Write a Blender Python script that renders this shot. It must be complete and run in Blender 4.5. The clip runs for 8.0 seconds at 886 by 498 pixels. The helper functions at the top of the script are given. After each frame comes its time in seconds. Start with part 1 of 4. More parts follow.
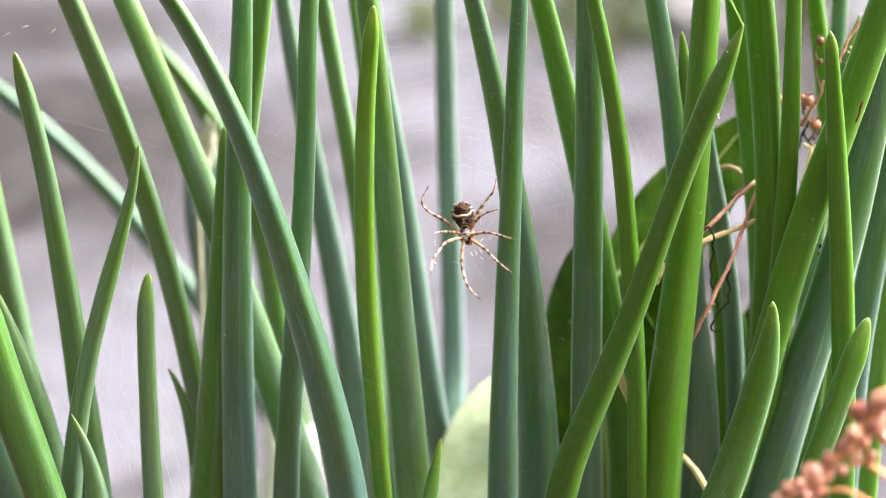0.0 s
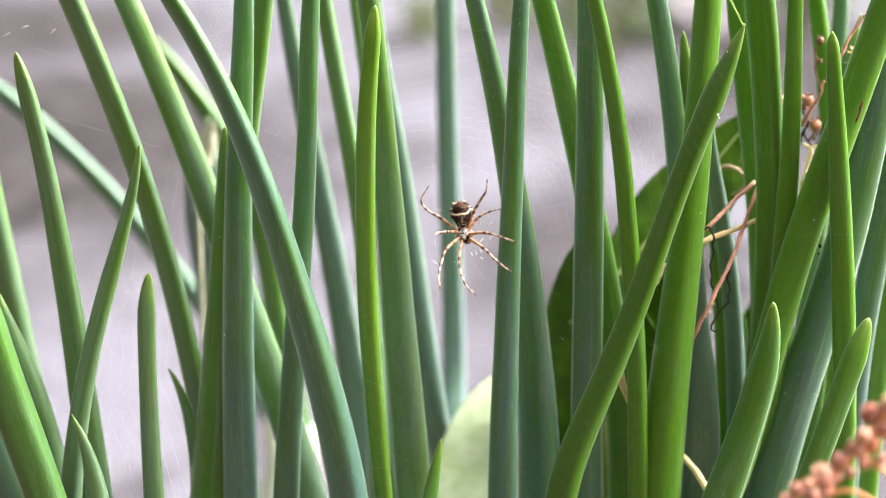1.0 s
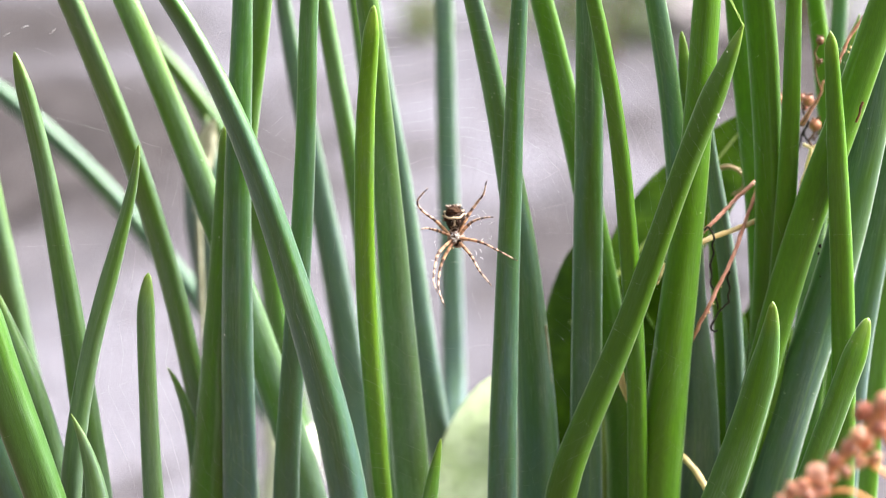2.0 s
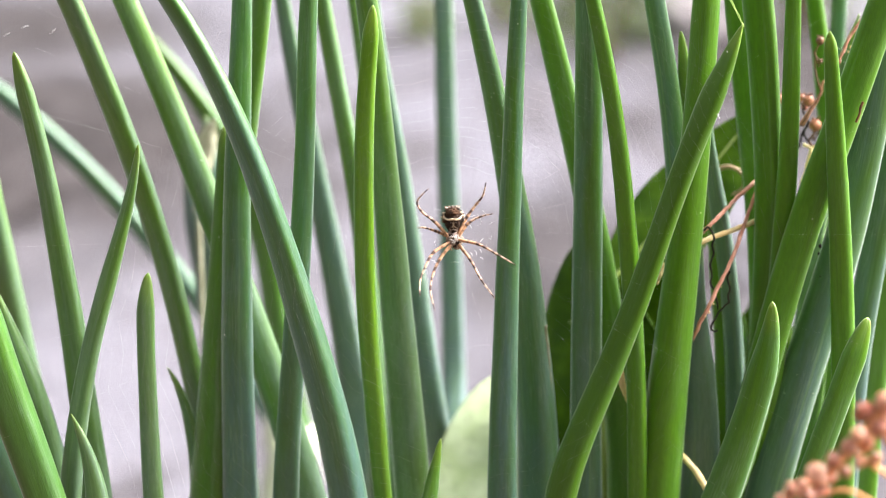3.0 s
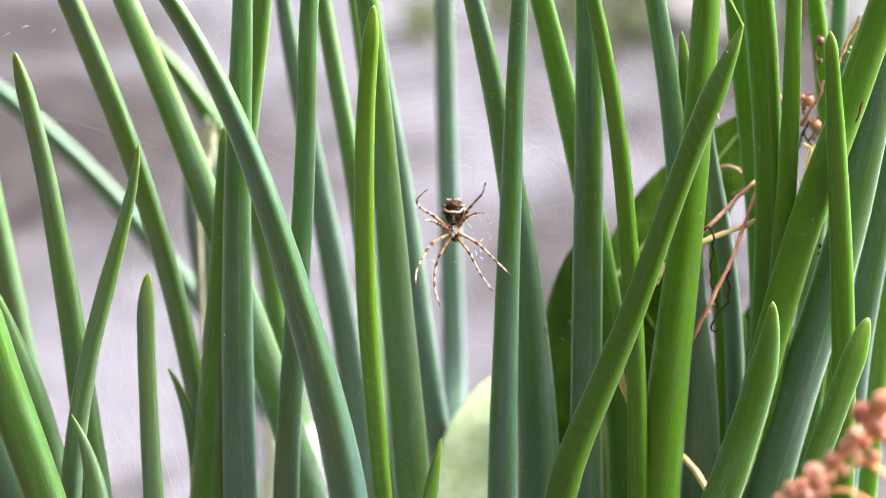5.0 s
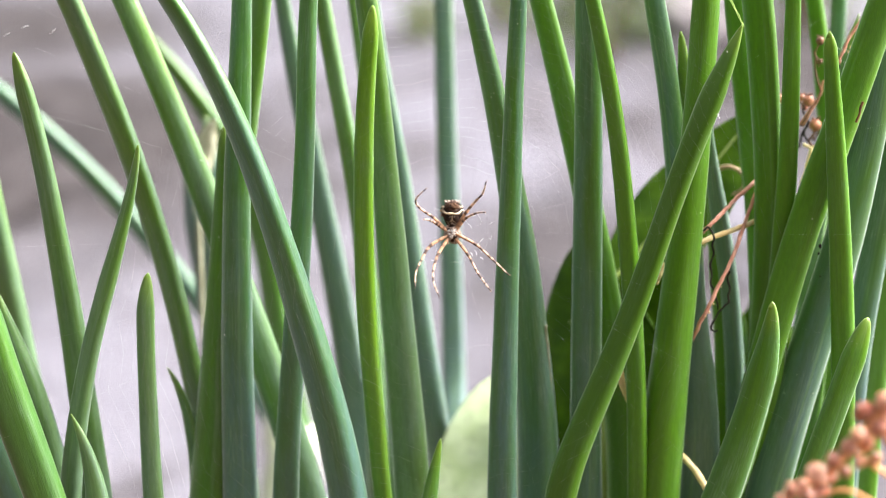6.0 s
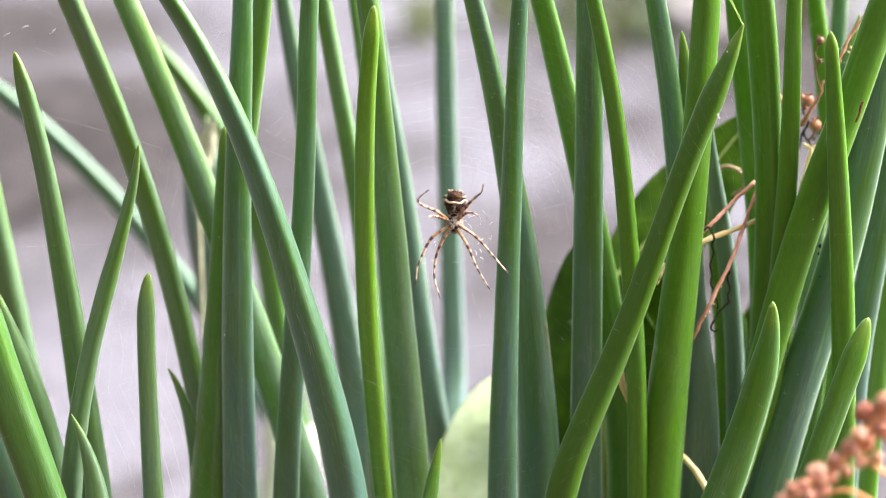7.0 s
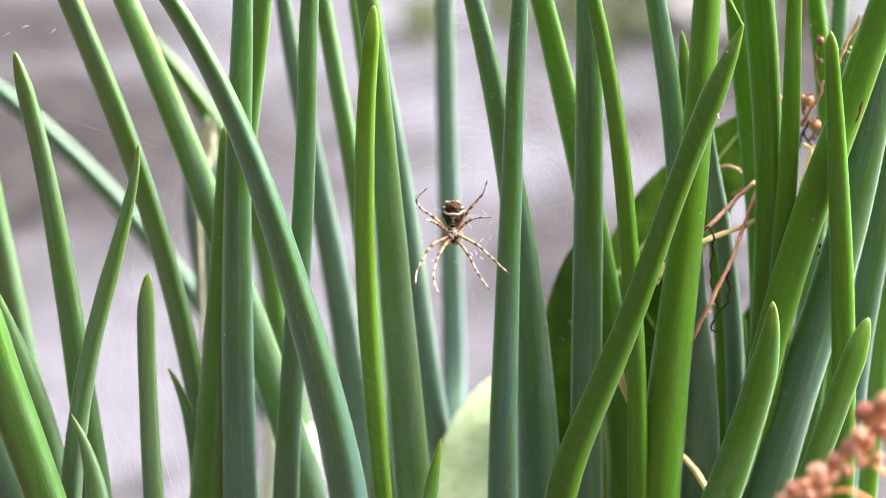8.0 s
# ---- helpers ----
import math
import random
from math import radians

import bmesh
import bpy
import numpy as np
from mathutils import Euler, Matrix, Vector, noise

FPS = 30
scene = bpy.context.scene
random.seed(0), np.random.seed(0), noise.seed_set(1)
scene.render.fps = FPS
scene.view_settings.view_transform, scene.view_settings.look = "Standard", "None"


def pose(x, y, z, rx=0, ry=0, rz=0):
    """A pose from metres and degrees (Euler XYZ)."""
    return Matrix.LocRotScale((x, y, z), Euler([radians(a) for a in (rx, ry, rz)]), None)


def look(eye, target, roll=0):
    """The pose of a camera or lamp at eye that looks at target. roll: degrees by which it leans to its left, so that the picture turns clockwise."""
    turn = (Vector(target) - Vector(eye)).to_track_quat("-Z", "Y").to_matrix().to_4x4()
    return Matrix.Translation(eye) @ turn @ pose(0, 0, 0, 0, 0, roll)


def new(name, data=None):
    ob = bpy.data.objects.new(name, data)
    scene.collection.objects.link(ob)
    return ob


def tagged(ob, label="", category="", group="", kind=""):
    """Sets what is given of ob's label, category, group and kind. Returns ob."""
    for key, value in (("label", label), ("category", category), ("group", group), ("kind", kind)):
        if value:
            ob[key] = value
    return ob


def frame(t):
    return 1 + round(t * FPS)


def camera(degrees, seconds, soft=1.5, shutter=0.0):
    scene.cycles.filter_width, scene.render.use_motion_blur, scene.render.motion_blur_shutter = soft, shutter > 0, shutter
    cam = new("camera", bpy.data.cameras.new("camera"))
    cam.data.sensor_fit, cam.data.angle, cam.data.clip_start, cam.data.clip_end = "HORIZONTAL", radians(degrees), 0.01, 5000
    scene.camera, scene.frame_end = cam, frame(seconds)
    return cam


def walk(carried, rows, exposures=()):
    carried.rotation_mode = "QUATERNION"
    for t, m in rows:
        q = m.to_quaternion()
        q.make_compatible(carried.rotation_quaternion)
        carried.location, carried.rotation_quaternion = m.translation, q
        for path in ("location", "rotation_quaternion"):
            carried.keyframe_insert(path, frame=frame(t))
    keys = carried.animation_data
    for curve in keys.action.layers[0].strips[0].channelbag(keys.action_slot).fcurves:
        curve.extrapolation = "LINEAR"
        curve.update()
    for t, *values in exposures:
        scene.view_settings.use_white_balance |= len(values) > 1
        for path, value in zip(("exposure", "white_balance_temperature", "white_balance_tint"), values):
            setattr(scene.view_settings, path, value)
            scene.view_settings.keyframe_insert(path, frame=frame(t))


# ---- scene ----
# ---- camera ----
cam = camera(28.0, 8.0, soft=0.65)
EYE = (0.0, -0.5, 0.27628)
cam.data.dof.use_dof = True
cam.data.dof.focus_distance = 0.502
cam.data.dof.aperture_fstop = 6.8
HOLD = pose(*EYE, 78.0, 0, 0)
walk(cam, [(0.0, HOLD), (8.0, HOLD)], exposures=[(0.0, 2.63), (8.0, 2.63)])

# ---- world and sun: a bright overcast day, the light side to the right ----
world = bpy.data.worlds.new("sky")
scene.world = world
world.use_nodes = True
sky = world.node_tree.nodes.new("ShaderNodeTexSky")
sky.sky_type = "NISHITA"
sky.sun_disc = False
sky.sun_elevation = radians(47)
sky.sun_rotation = radians(86)
sky.dust_density = 4.0
world.node_tree.nodes["Background"].inputs["Strength"].default_value = 0.098
cloud = world.node_tree.nodes.new("ShaderNodeHueSaturation")
cloud.inputs["Saturation"].default_value = 0.35
world.node_tree.links.new(sky.outputs[0], cloud.inputs["Color"])
world.node_tree.links.new(cloud.outputs[0], world.node_tree.nodes["Background"].inputs[0])
sun = new("sun", bpy.data.lights.new("sun", "SUN"))
sun.data.energy, sun.data.angle, sun.data.color = 2.7, radians(42), (1.0, 0.985, 0.96)
sun.matrix_world = look((0.68, 0.05, 0.73), (0, 0, 0))


# ---- materials ----
class Nodes:
    """A small helper to write node trees in few lines."""

    def __init__(self, name):
        self.mat = bpy.data.materials.new(name)
        self.mat.use_nodes = True
        self.tree = self.mat.node_tree
        self.bsdf = self.tree.nodes["Principled BSDF"]

    def put(self, socket, value):
        if isinstance(value, bpy.types.NodeSocket):
            self.tree.links.new(value, socket)
        elif isinstance(value, tuple) and len(value) == 3 and socket.type == "RGBA":
            socket.default_value = (*value, 1)
        else:
            socket.default_value = value

    def node(self, kind, out=0, **inputs):
        n = self.tree.nodes.new("ShaderNode" + kind)
        for key, value in inputs.items():
            self.put(n.inputs[key.replace("_", " ")], value)
        return n.outputs[out]

    def coords(self, which, scale):
        return self.node("Mapping", Vector=self.node("TexCoord", which), Scale=scale)

    def noise(self, vector, scale, detail=4.0, rough=0.55):
        return self.node("TexNoise", 0, Vector=vector, Scale=scale, Detail=detail, Roughness=rough)

    def ramp(self, fac, low, high, a=0.0, b=1.0):
        return self.node("MapRange", 0, Value=fac, From_Min=low, From_Max=high, To_Min=a, To_Max=b)

    def mix(self, fac, a, b):
        n = self.tree.nodes.new("ShaderNodeMix")
        n.data_type = "RGBA"
        self.put(n.inputs[0], fac)
        self.put(n.inputs[6], a)
        self.put(n.inputs[7], b)
        return n.outputs[2]

    def math(self, op, a, b=0.0):
        n = self.tree.nodes.new("ShaderNodeMath")
        n.operation = op
        self.put(n.inputs[0], a)
        self.put(n.inputs[1], b)
        return n.outputs[0]

    def bump(self, height, strength, distance=0.001):
        self.put(self.bsdf.inputs["Normal"], self.node("Bump", 0, Height=height, Strength=strength, Distance=distance))

    def thin(self, color, share):
        """Lets daylight through a thin blade."""
        through_it = self.tree.nodes.new("ShaderNodeBsdfTranslucent")
        both = self.tree.nodes.new("ShaderNodeMixShader")
        self.put(through_it.inputs["Color"], color)
        both.inputs[0].default_value = share
        self.tree.links.new(self.bsdf.outputs[0], both.inputs[1])
        self.tree.links.new(through_it.outputs[0], both.inputs[2])
        self.tree.links.new(both.outputs[0], self.tree.nodes["Material Output"].inputs["Surface"])

    def done(self, color, rough=0.6, **more):
        self.put(self.bsdf.inputs["Base Color"], color)
        self.put(self.bsdf.inputs["Roughness"], rough)
        for key, value in more.items():
            self.put(self.bsdf.inputs[key.replace("_", " ")], value)
        return self.mat


def leaf_material(name, green, waxy, bloom):
    """Hollow onion leaf: green flesh, bluish wax bloom in long streaks, fine ribs along its length, rubbed marks, yellowish tip."""
    m = Nodes(name)
    uv = m.node("TexCoord", 2)
    split = m.tree.nodes.new("ShaderNodeSeparateXYZ")
    m.put(split.inputs[0], uv)
    shift = m.node("ObjectInfo", 5)

    def strand(across, along, seed, scale, detail, rough=0.6):
        """Noise drawn out along the leaf."""
        v = m.node("CombineXYZ", 0, X=m.math("MULTIPLY", split.outputs[0], across), Y=m.math("MULTIPLY", split.outputs[1], along), Z=m.math("MULTIPLY", shift, seed))
        return m.noise(v, scale, detail, rough)

    ribs = strand(46.0, 0.9, 40.0, 1.6, 3.0, 0.6)
    streak = strand(3.4, 0.7, 70.0, 1.3, 4.0)
    scuff = strand(85.0, 4.0, 23.0, 2.0, 5.0, 0.7)
    place = m.tree.nodes.new("ShaderNodeSeparateXYZ")
    m.put(place.inputs[0], m.node("TexCoord", 3))
    wax = m.math("ADD", m.ramp(streak, 0.36, 0.66, bloom - 0.45, bloom + 0.45), m.ramp(ribs, 0.32, 0.68, -0.08, 0.08))
    wax = m.math("ADD", wax, m.ramp(place.outputs[2], 0.05, 0.19, 0.7 * bloom, -0.4 * bloom))
    color = m.mix(m.ramp(wax, 0.0, 1.0), green, waxy)
    # fleshy grain, dark lengthwise veins and mottled green
    grain = m.noise(m.coords(3, (1, 1, 0.3)), 1300.0, 3.0, 0.7)
    color = m.mix(m.ramp(grain, 0.34, 0.66, 0.0, 0.26), color, (0.016, 0.062, 0.006))
    vein = strand(17.0, 0.9, 51.0, 1.7, 4.0, 0.6)
    color = m.mix(m.ramp(vein, 0.50, 0.72, 0.0, 0.24), color, (0.018, 0.070, 0.004))
    blot = strand(9.0, 3.5, 9.0, 1.5, 6.0, 0.65)
    color = m.mix(m.ramp(blot, 0.46, 0.74, 0.0, 0.45), color, (0.040, 0.120, 0.001))
    color = m.mix(m.ramp(shift, 0, 1, 0.0, 0.20), color, (0.09, 0.19, 0.004))
    # wax left as pale hairlines and patches, whitened further to stand in for glints
    patch = strand(5.0, 1.6, 33.0, 1.1, 3.0)
    rub_glint = m.math("MULTIPLY", m.ramp(scuff, 0.48, 0.62), m.ramp(patch, 0.46, 0.66, 0.0, 0.16 + 0.60 * bloom))
    color = m.mix(rub_glint, color, (0.24, 0.33, 0.24))
    # one raised crease along some leaves
    bent = m.math("ADD", split.outputs[0], m.ramp(streak, 0.3, 0.7, -0.02, 0.02))
    off = m.math("ABSOLUTE", m.math("SUBTRACT", bent, m.ramp(m.math("FRACT", m.math("MULTIPLY", shift, 7.3)), 0.0, 1.0, 0.66, 0.84)))
    crease = m.math("MULTIPLY", m.ramp(off, 0.003, 0.016, 1.0, 0.0), m.ramp(m.math("FRACT", m.math("MULTIPLY", shift, 3.7)), 0.35, 0.6, 0.0, 0.55))
    color = m.mix(m.math("MULTIPLY", crease, m.ramp(patch, 0.35, 0.6)), color, (0.16, 0.27, 0.12))
    dots = m.node("TexVoronoi", 0, Vector=m.node("TexCoord", 3), Scale=230.0)
    pick = m.noise(m.coords(3, (1, 1, 1)), 60.0, 2.0)
    color = m.mix(m.math("MULTIPLY", m.ramp(dots, 0.04, 0.07, 0.6, 0.0), m.ramp(pick, 0.60, 0.66)), color, (0.55, 0.60, 0.50))
    tipped = m.node("Attribute", 2, )
    m.tree.nodes[-1].attribute_name = "tipness"
    color = m.mix(m.ramp(tipped, 0.80, 1.0, 0.0, 0.45), color, (0.24, 0.34, 0.03))
    m.bump(m.math("ADD", m.math("MULTIPLY", ribs, 0.5), m.math("MULTIPLY", grain, 0.5)), 0.40, 0.0004)
    return m.done(color, m.ramp(wax, 0.0, 1.0, 0.32, 0.44), Specular_IOR_Level=0.48 + 0.30 * bloom, Subsurface_Weight=0.05, Subsurface_Radius=(0.002, 0.004, 0.0004), Subsurface_Scale=1.0, Coat_Weight=0.2, Coat_Roughness=0.30, Coat_IOR=1.35, Sheen_Weight=0.22 + 0.55 * bloom, Sheen_Roughness=0.30 + 0.16 * bloom, Sheen_Tint=(0.95, 0.95, 1.0))


LEAF = {
    "bright": leaf_material("leaf_bright", (0.121, 0.264, 0.002), (0.105, 0.226, 0.019), 0.20),
    "mid": leaf_material("leaf_mid", (0.082, 0.224, 0.002), (0.082, 0.189, 0.055), 0.26),
    "teal": leaf_material("leaf_teal", (0.053, 0.167, 0.005), (0.070, 0.156, 0.139), 0.54),
    "pale": leaf_material("leaf_pale", (0.069, 0.145, 0.072), (0.105, 0.171, 0.171), 0.70),
    "film": leaf_material("leaf_film", (0.095, 0.215, 0.012), (0.140, 0.226, 0.156), 0.42),
    "deep": leaf_material("leaf_deep", (0.047, 0.130, 0.010), (0.066, 0.128, 0.137), 0.58),
    "glaucous": leaf_material("leaf_glaucous", (0.084, 0.193, 0.010), (0.137, 0.216, 0.143), 0.46),
    "fresh": leaf_material("leaf_fresh", (0.084, 0.226, 0.002), (0.077, 0.189, 0.029), 0.14),
    # darker green whose colour stands in for shade on the slanting leaf
    "shaded": leaf_material("leaf_shaded", (0.049, 0.125, 0.002), (0.046, 0.121, 0.015), 0.02),
    "dark": leaf_material("leaf_dark", (0.061, 0.177, 0.002), (0.070, 0.176, 0.053), 0.32),
}


def ground_material():
    """Pale stone with patches of brown grit; dark soil under the onions, green far off."""
    m = Nodes("ground")
    p = m.node("TexCoord", 3)
    split = m.tree.nodes.new("ShaderNodeSeparateXYZ")
    m.put(split.inputs[0], p)
    long = m.coords(3, (1, 0.32, 1))
    big = m.noise(long, 3.6, 4.0)
    mid = m.noise(long, 13.0, 6.0, 0.62)
    fine = m.noise(p, 160.0, 5.0)
    x = m.math("ADD", split.outputs[0], m.ramp(mid, 0.25, 0.75, -0.05, 0.05))
    y = m.math("ADD", split.outputs[1], m.ramp(big, 0.2, 0.8, -0.22, 0.22))

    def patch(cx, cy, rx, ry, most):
        """A patch with a ragged edge, placed to fit the camera's view."""
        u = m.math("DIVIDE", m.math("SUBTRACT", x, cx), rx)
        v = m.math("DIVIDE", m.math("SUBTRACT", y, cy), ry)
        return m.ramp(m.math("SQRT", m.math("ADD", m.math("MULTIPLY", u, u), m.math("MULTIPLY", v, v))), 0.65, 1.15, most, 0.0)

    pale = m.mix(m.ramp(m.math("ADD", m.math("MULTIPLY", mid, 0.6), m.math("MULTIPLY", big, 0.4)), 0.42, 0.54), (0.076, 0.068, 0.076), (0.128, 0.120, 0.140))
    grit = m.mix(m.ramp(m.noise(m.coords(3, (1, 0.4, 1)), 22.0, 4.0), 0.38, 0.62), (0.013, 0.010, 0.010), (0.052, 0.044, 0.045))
    patched = 0.0
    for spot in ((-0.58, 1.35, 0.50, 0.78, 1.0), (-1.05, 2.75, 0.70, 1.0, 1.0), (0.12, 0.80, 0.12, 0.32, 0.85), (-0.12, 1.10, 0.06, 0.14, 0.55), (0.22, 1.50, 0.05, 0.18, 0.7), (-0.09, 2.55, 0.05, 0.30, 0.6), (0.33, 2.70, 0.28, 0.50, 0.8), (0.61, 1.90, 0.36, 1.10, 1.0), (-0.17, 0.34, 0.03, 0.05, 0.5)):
        patched = m.math("MAXIMUM", patched, patch(*spot))
    color = m.mix(patched, pale, grit)
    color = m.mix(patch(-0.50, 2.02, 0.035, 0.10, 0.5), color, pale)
    color = m.mix(m.ramp(fine, 0.45, 0.8, 0.0, 0.4), color, (0.10, 0.09, 0.085))
    soil = m.mix(m.ramp(fine, 0.3, 0.7), (0.045, 0.030, 0.020), (0.11, 0.08, 0.055))
    color = m.mix(m.ramp(m.math("ADD", split.outputs[1], m.ramp(m.noise(p, 7.0, 5.0, 0.6), 0.25, 0.75, -0.07, 0.07)), 0.11, 0.17), soil, color)
    color = m.mix(m.ramp(split.outputs[1], 4.0, 9.0), color, (0.07, 0.11, 0.03))
    m.bump(m.math("ADD", mid, fine), 0.6, 0.01)
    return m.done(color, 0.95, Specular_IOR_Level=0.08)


def plain_material(name, a, b, scale, rough=0.6, bump=0.3, fine=4.0, clear=0.0, **more):
    m = Nodes(name)
    p = m.node("TexCoord", 3)
    n1 = m.noise(p, scale, 4.0)
    n2 = m.noise(p, scale * fine, 4.0)
    color = m.mix(m.ramp(n1, 0.32, 0.68), a, b)
    color = m.mix(m.ramp(n2, 0.5, 0.8, 0.0, 0.4), color, tuple(0.55 * v for v in a))
    m.bump(m.math("ADD", n1, n2), bump, 0.0006)
    if clear:
        m.thin(color, clear)
    return m.done(color, rough, **more)


def leg_material():
    """Amber and cream leg with dark brown bands."""
    m = Nodes("spider_leg")
    split = m.tree.nodes.new("ShaderNodeSeparateXYZ")
    m.put(split.inputs[0], m.node("TexCoord", 2))
    v = m.math("ADD", split.outputs[1], m.ramp(m.noise(m.coords(3, (1, 1, 1)), 900.0), 0.2, 0.8, -0.015, 0.015))
    wave = m.math("ADD", m.math("MULTIPLY", m.math("SINE", m.math("MULTIPLY", v, 47.0)), 0.7), m.math("MULTIPLY", m.math("SINE", m.math("MULTIPLY", v, 21.0)), 0.55))
    wave = m.math("ADD", wave, m.ramp(m.noise(m.coords(3, (1, 1, 1)), 1400.0, 4.0, 0.7), 0.25, 0.75, -0.9, 0.9))
    dark = m.math("MULTIPLY", m.ramp(wave, 0.02, 0.30), m.ramp(v, 0.06, 0.26, 0.25, 0.97))
    flesh = m.mix(m.ramp(v, 0.25, 0.6), (0.56, 0.31, 0.18), (0.58, 0.40, 0.30))
    flesh = m.mix(m.ramp(m.noise(m.coords(3, (1, 1, 1)), 1500.0), 0.46, 0.68, 0.0, 0.75), flesh, (0.44, 0.20, 0.07))
    tip = m.ramp(v, 0.93, 0.96)
    return m.done(m.mix(m.math("MAXIMUM", dark, tip), flesh, (0.050, 0.020, 0.012)), 0.6)


def bud_material():
    """Waxy salmon bud, some redder and darker than others."""
    m = Nodes("bud")
    p = m.node("TexCoord", 3)
    each = m.node("ObjectInfo", 5)
    n = m.noise(p, 420.0, 4.0)
    color = m.mix(m.ramp(m.math("ADD", m.math("MULTIPLY", each, 0.6), m.math("MULTIPLY", n, 0.5)), 0.2, 0.8), (0.28, 0.068, 0.035), (0.82, 0.40, 0.26))
    m.bump(n, 0.4, 0.0005)
    return m.done(color, 0.3, Coat_Weight=0.6, Coat_Roughness=0.2, Subsurface_Weight=0.3, Subsurface_Radius=(0.003, 0.001, 0.0005), Subsurface_Scale=1.0)


MAT = {
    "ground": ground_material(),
    "pale_straw": plain_material("pale_straw", (0.52, 0.50, 0.20), (0.70, 0.66, 0.34), 200.0, 0.55),
    "sheath": plain_material("sheath", (0.55, 0.60, 0.38), (0.70, 0.72, 0.58), 90.0, 0.45),
    "leaf_tip": plain_material("leaf_tip", (0.17, 0.29, 0.03), (0.27, 0.36, 0.07), 500.0, 0.5),
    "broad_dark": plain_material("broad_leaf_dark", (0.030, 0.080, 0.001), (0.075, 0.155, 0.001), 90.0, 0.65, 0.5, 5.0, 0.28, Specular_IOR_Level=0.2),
    # pale green, lightened further to stand in for daylight through the blade
    "broad_lit": plain_material("broad_leaf_lit", (0.42, 0.52, 0.24), (0.66, 0.73, 0.50), 75.0, 0.5, 0.3, 3.0, 0.3),
    "broad_vein": plain_material("broad_leaf_vein", (0.20, 0.28, 0.06), (0.28, 0.34, 0.09), 60.0, 0.5),
    "curled": plain_material("curled_leaf", (0.20, 0.13, 0.06), (0.32, 0.22, 0.12), 120.0, 0.6),
    "straw": plain_material("straw", (0.84, 0.58, 0.23), (0.92, 0.75, 0.44), 300.0, 0.55),
    "dry_edge": plain_material("dry_edge", (0.28, 0.27, 0.17), (0.42, 0.41, 0.30), 300.0, 0.6),
    "red_twig": plain_material("red_twig", (0.48, 0.17, 0.11), (0.70, 0.36, 0.26), 350.0, 0.6),
    "black_twig": plain_material("black_twig", (0.012, 0.010, 0.008), (0.03, 0.022, 0.016), 400.0, 0.8, Specular_IOR_Level=0.2),
    "seed": plain_material("seed_capsule", (0.28, 0.085, 0.040), (0.50, 0.20, 0.11), 380.0, 0.5),
    "husk": plain_material("husk", (0.07, 0.026, 0.012), (0.22, 0.085, 0.035), 500.0, 0.6),
    "bud": bud_material(),
    "bud_stem": plain_material("bud_stem", (0.66, 0.26, 0.08), (0.80, 0.40, 0.18), 300.0, 0.5),
    "rock": plain_material("rock", (0.12, 0.10, 0.10), (0.24, 0.21, 0.215), 9.0, 0.85, 0.9),
    "wall": plain_material("wall", (0.04, 0.04, 0.036), (0.075, 0.07, 0.062), 3.0, 0.85, 0.6),
    "bush": plain_material("bush", (0.05, 0.09, 0.012), (0.13, 0.17, 0.035), 6.0, 0.6),
    "thread": plain_material("thread", (0.42, 0.42, 0.42), (0.50, 0.50, 0.50), 300.0, 0.3, 0.0),
    "silk": plain_material("silk", (0.82, 0.82, 0.80), (0.88, 0.88, 0.86), 300.0, 0.5, 0.0),
    "spider_leg": leg_material(),
    "spider_dark": plain_material("spider_dark", (0.006, 0.003, 0.002), (0.055, 0.022, 0.010), 700.0, 0.75, 0.8, 2.0, Specular_IOR_Level=0.25),
    "spider_brown": plain_material("spider_brown", (0.15, 0.085, 0.060), (0.56, 0.42, 0.35), 1100.0, 0.5, 0.8, 2.0),
    "spider_hump": plain_material("spider_hump", (0.012, 0.005, 0.003), (0.11, 0.052, 0.026), 900.0, 0.8, 0.8, 2.0, Specular_IOR_Level=0.2),
    "spider_cream": plain_material("spider_cream", (0.42, 0.30, 0.18), (0.74, 0.63, 0.46), 900.0, 0.5),
    "spider_silver": plain_material("spider_silver", (0.45, 0.36, 0.30), (0.76, 0.68, 0.62), 900.0, 0.4),
}


# ---- builders ----
def part(name, bm, material, parent=None, label=""):
    mesh = bpy.data.meshes.new(name)
    bm.to_mesh(mesh)
    bm.free()
    for poly in mesh.polygons:
        poly.use_smooth = True
    mesh.materials.append(material)
    ob = new(name, mesh)
    ob.parent = parent
    return tagged(ob, label)


def thing(name, place, label, category, group="", kind=""):
    ob = new(name)
    ob.empty_display_size = 0.01
    ob.matrix_basis = place
    return tagged(ob, label, category, group, kind)


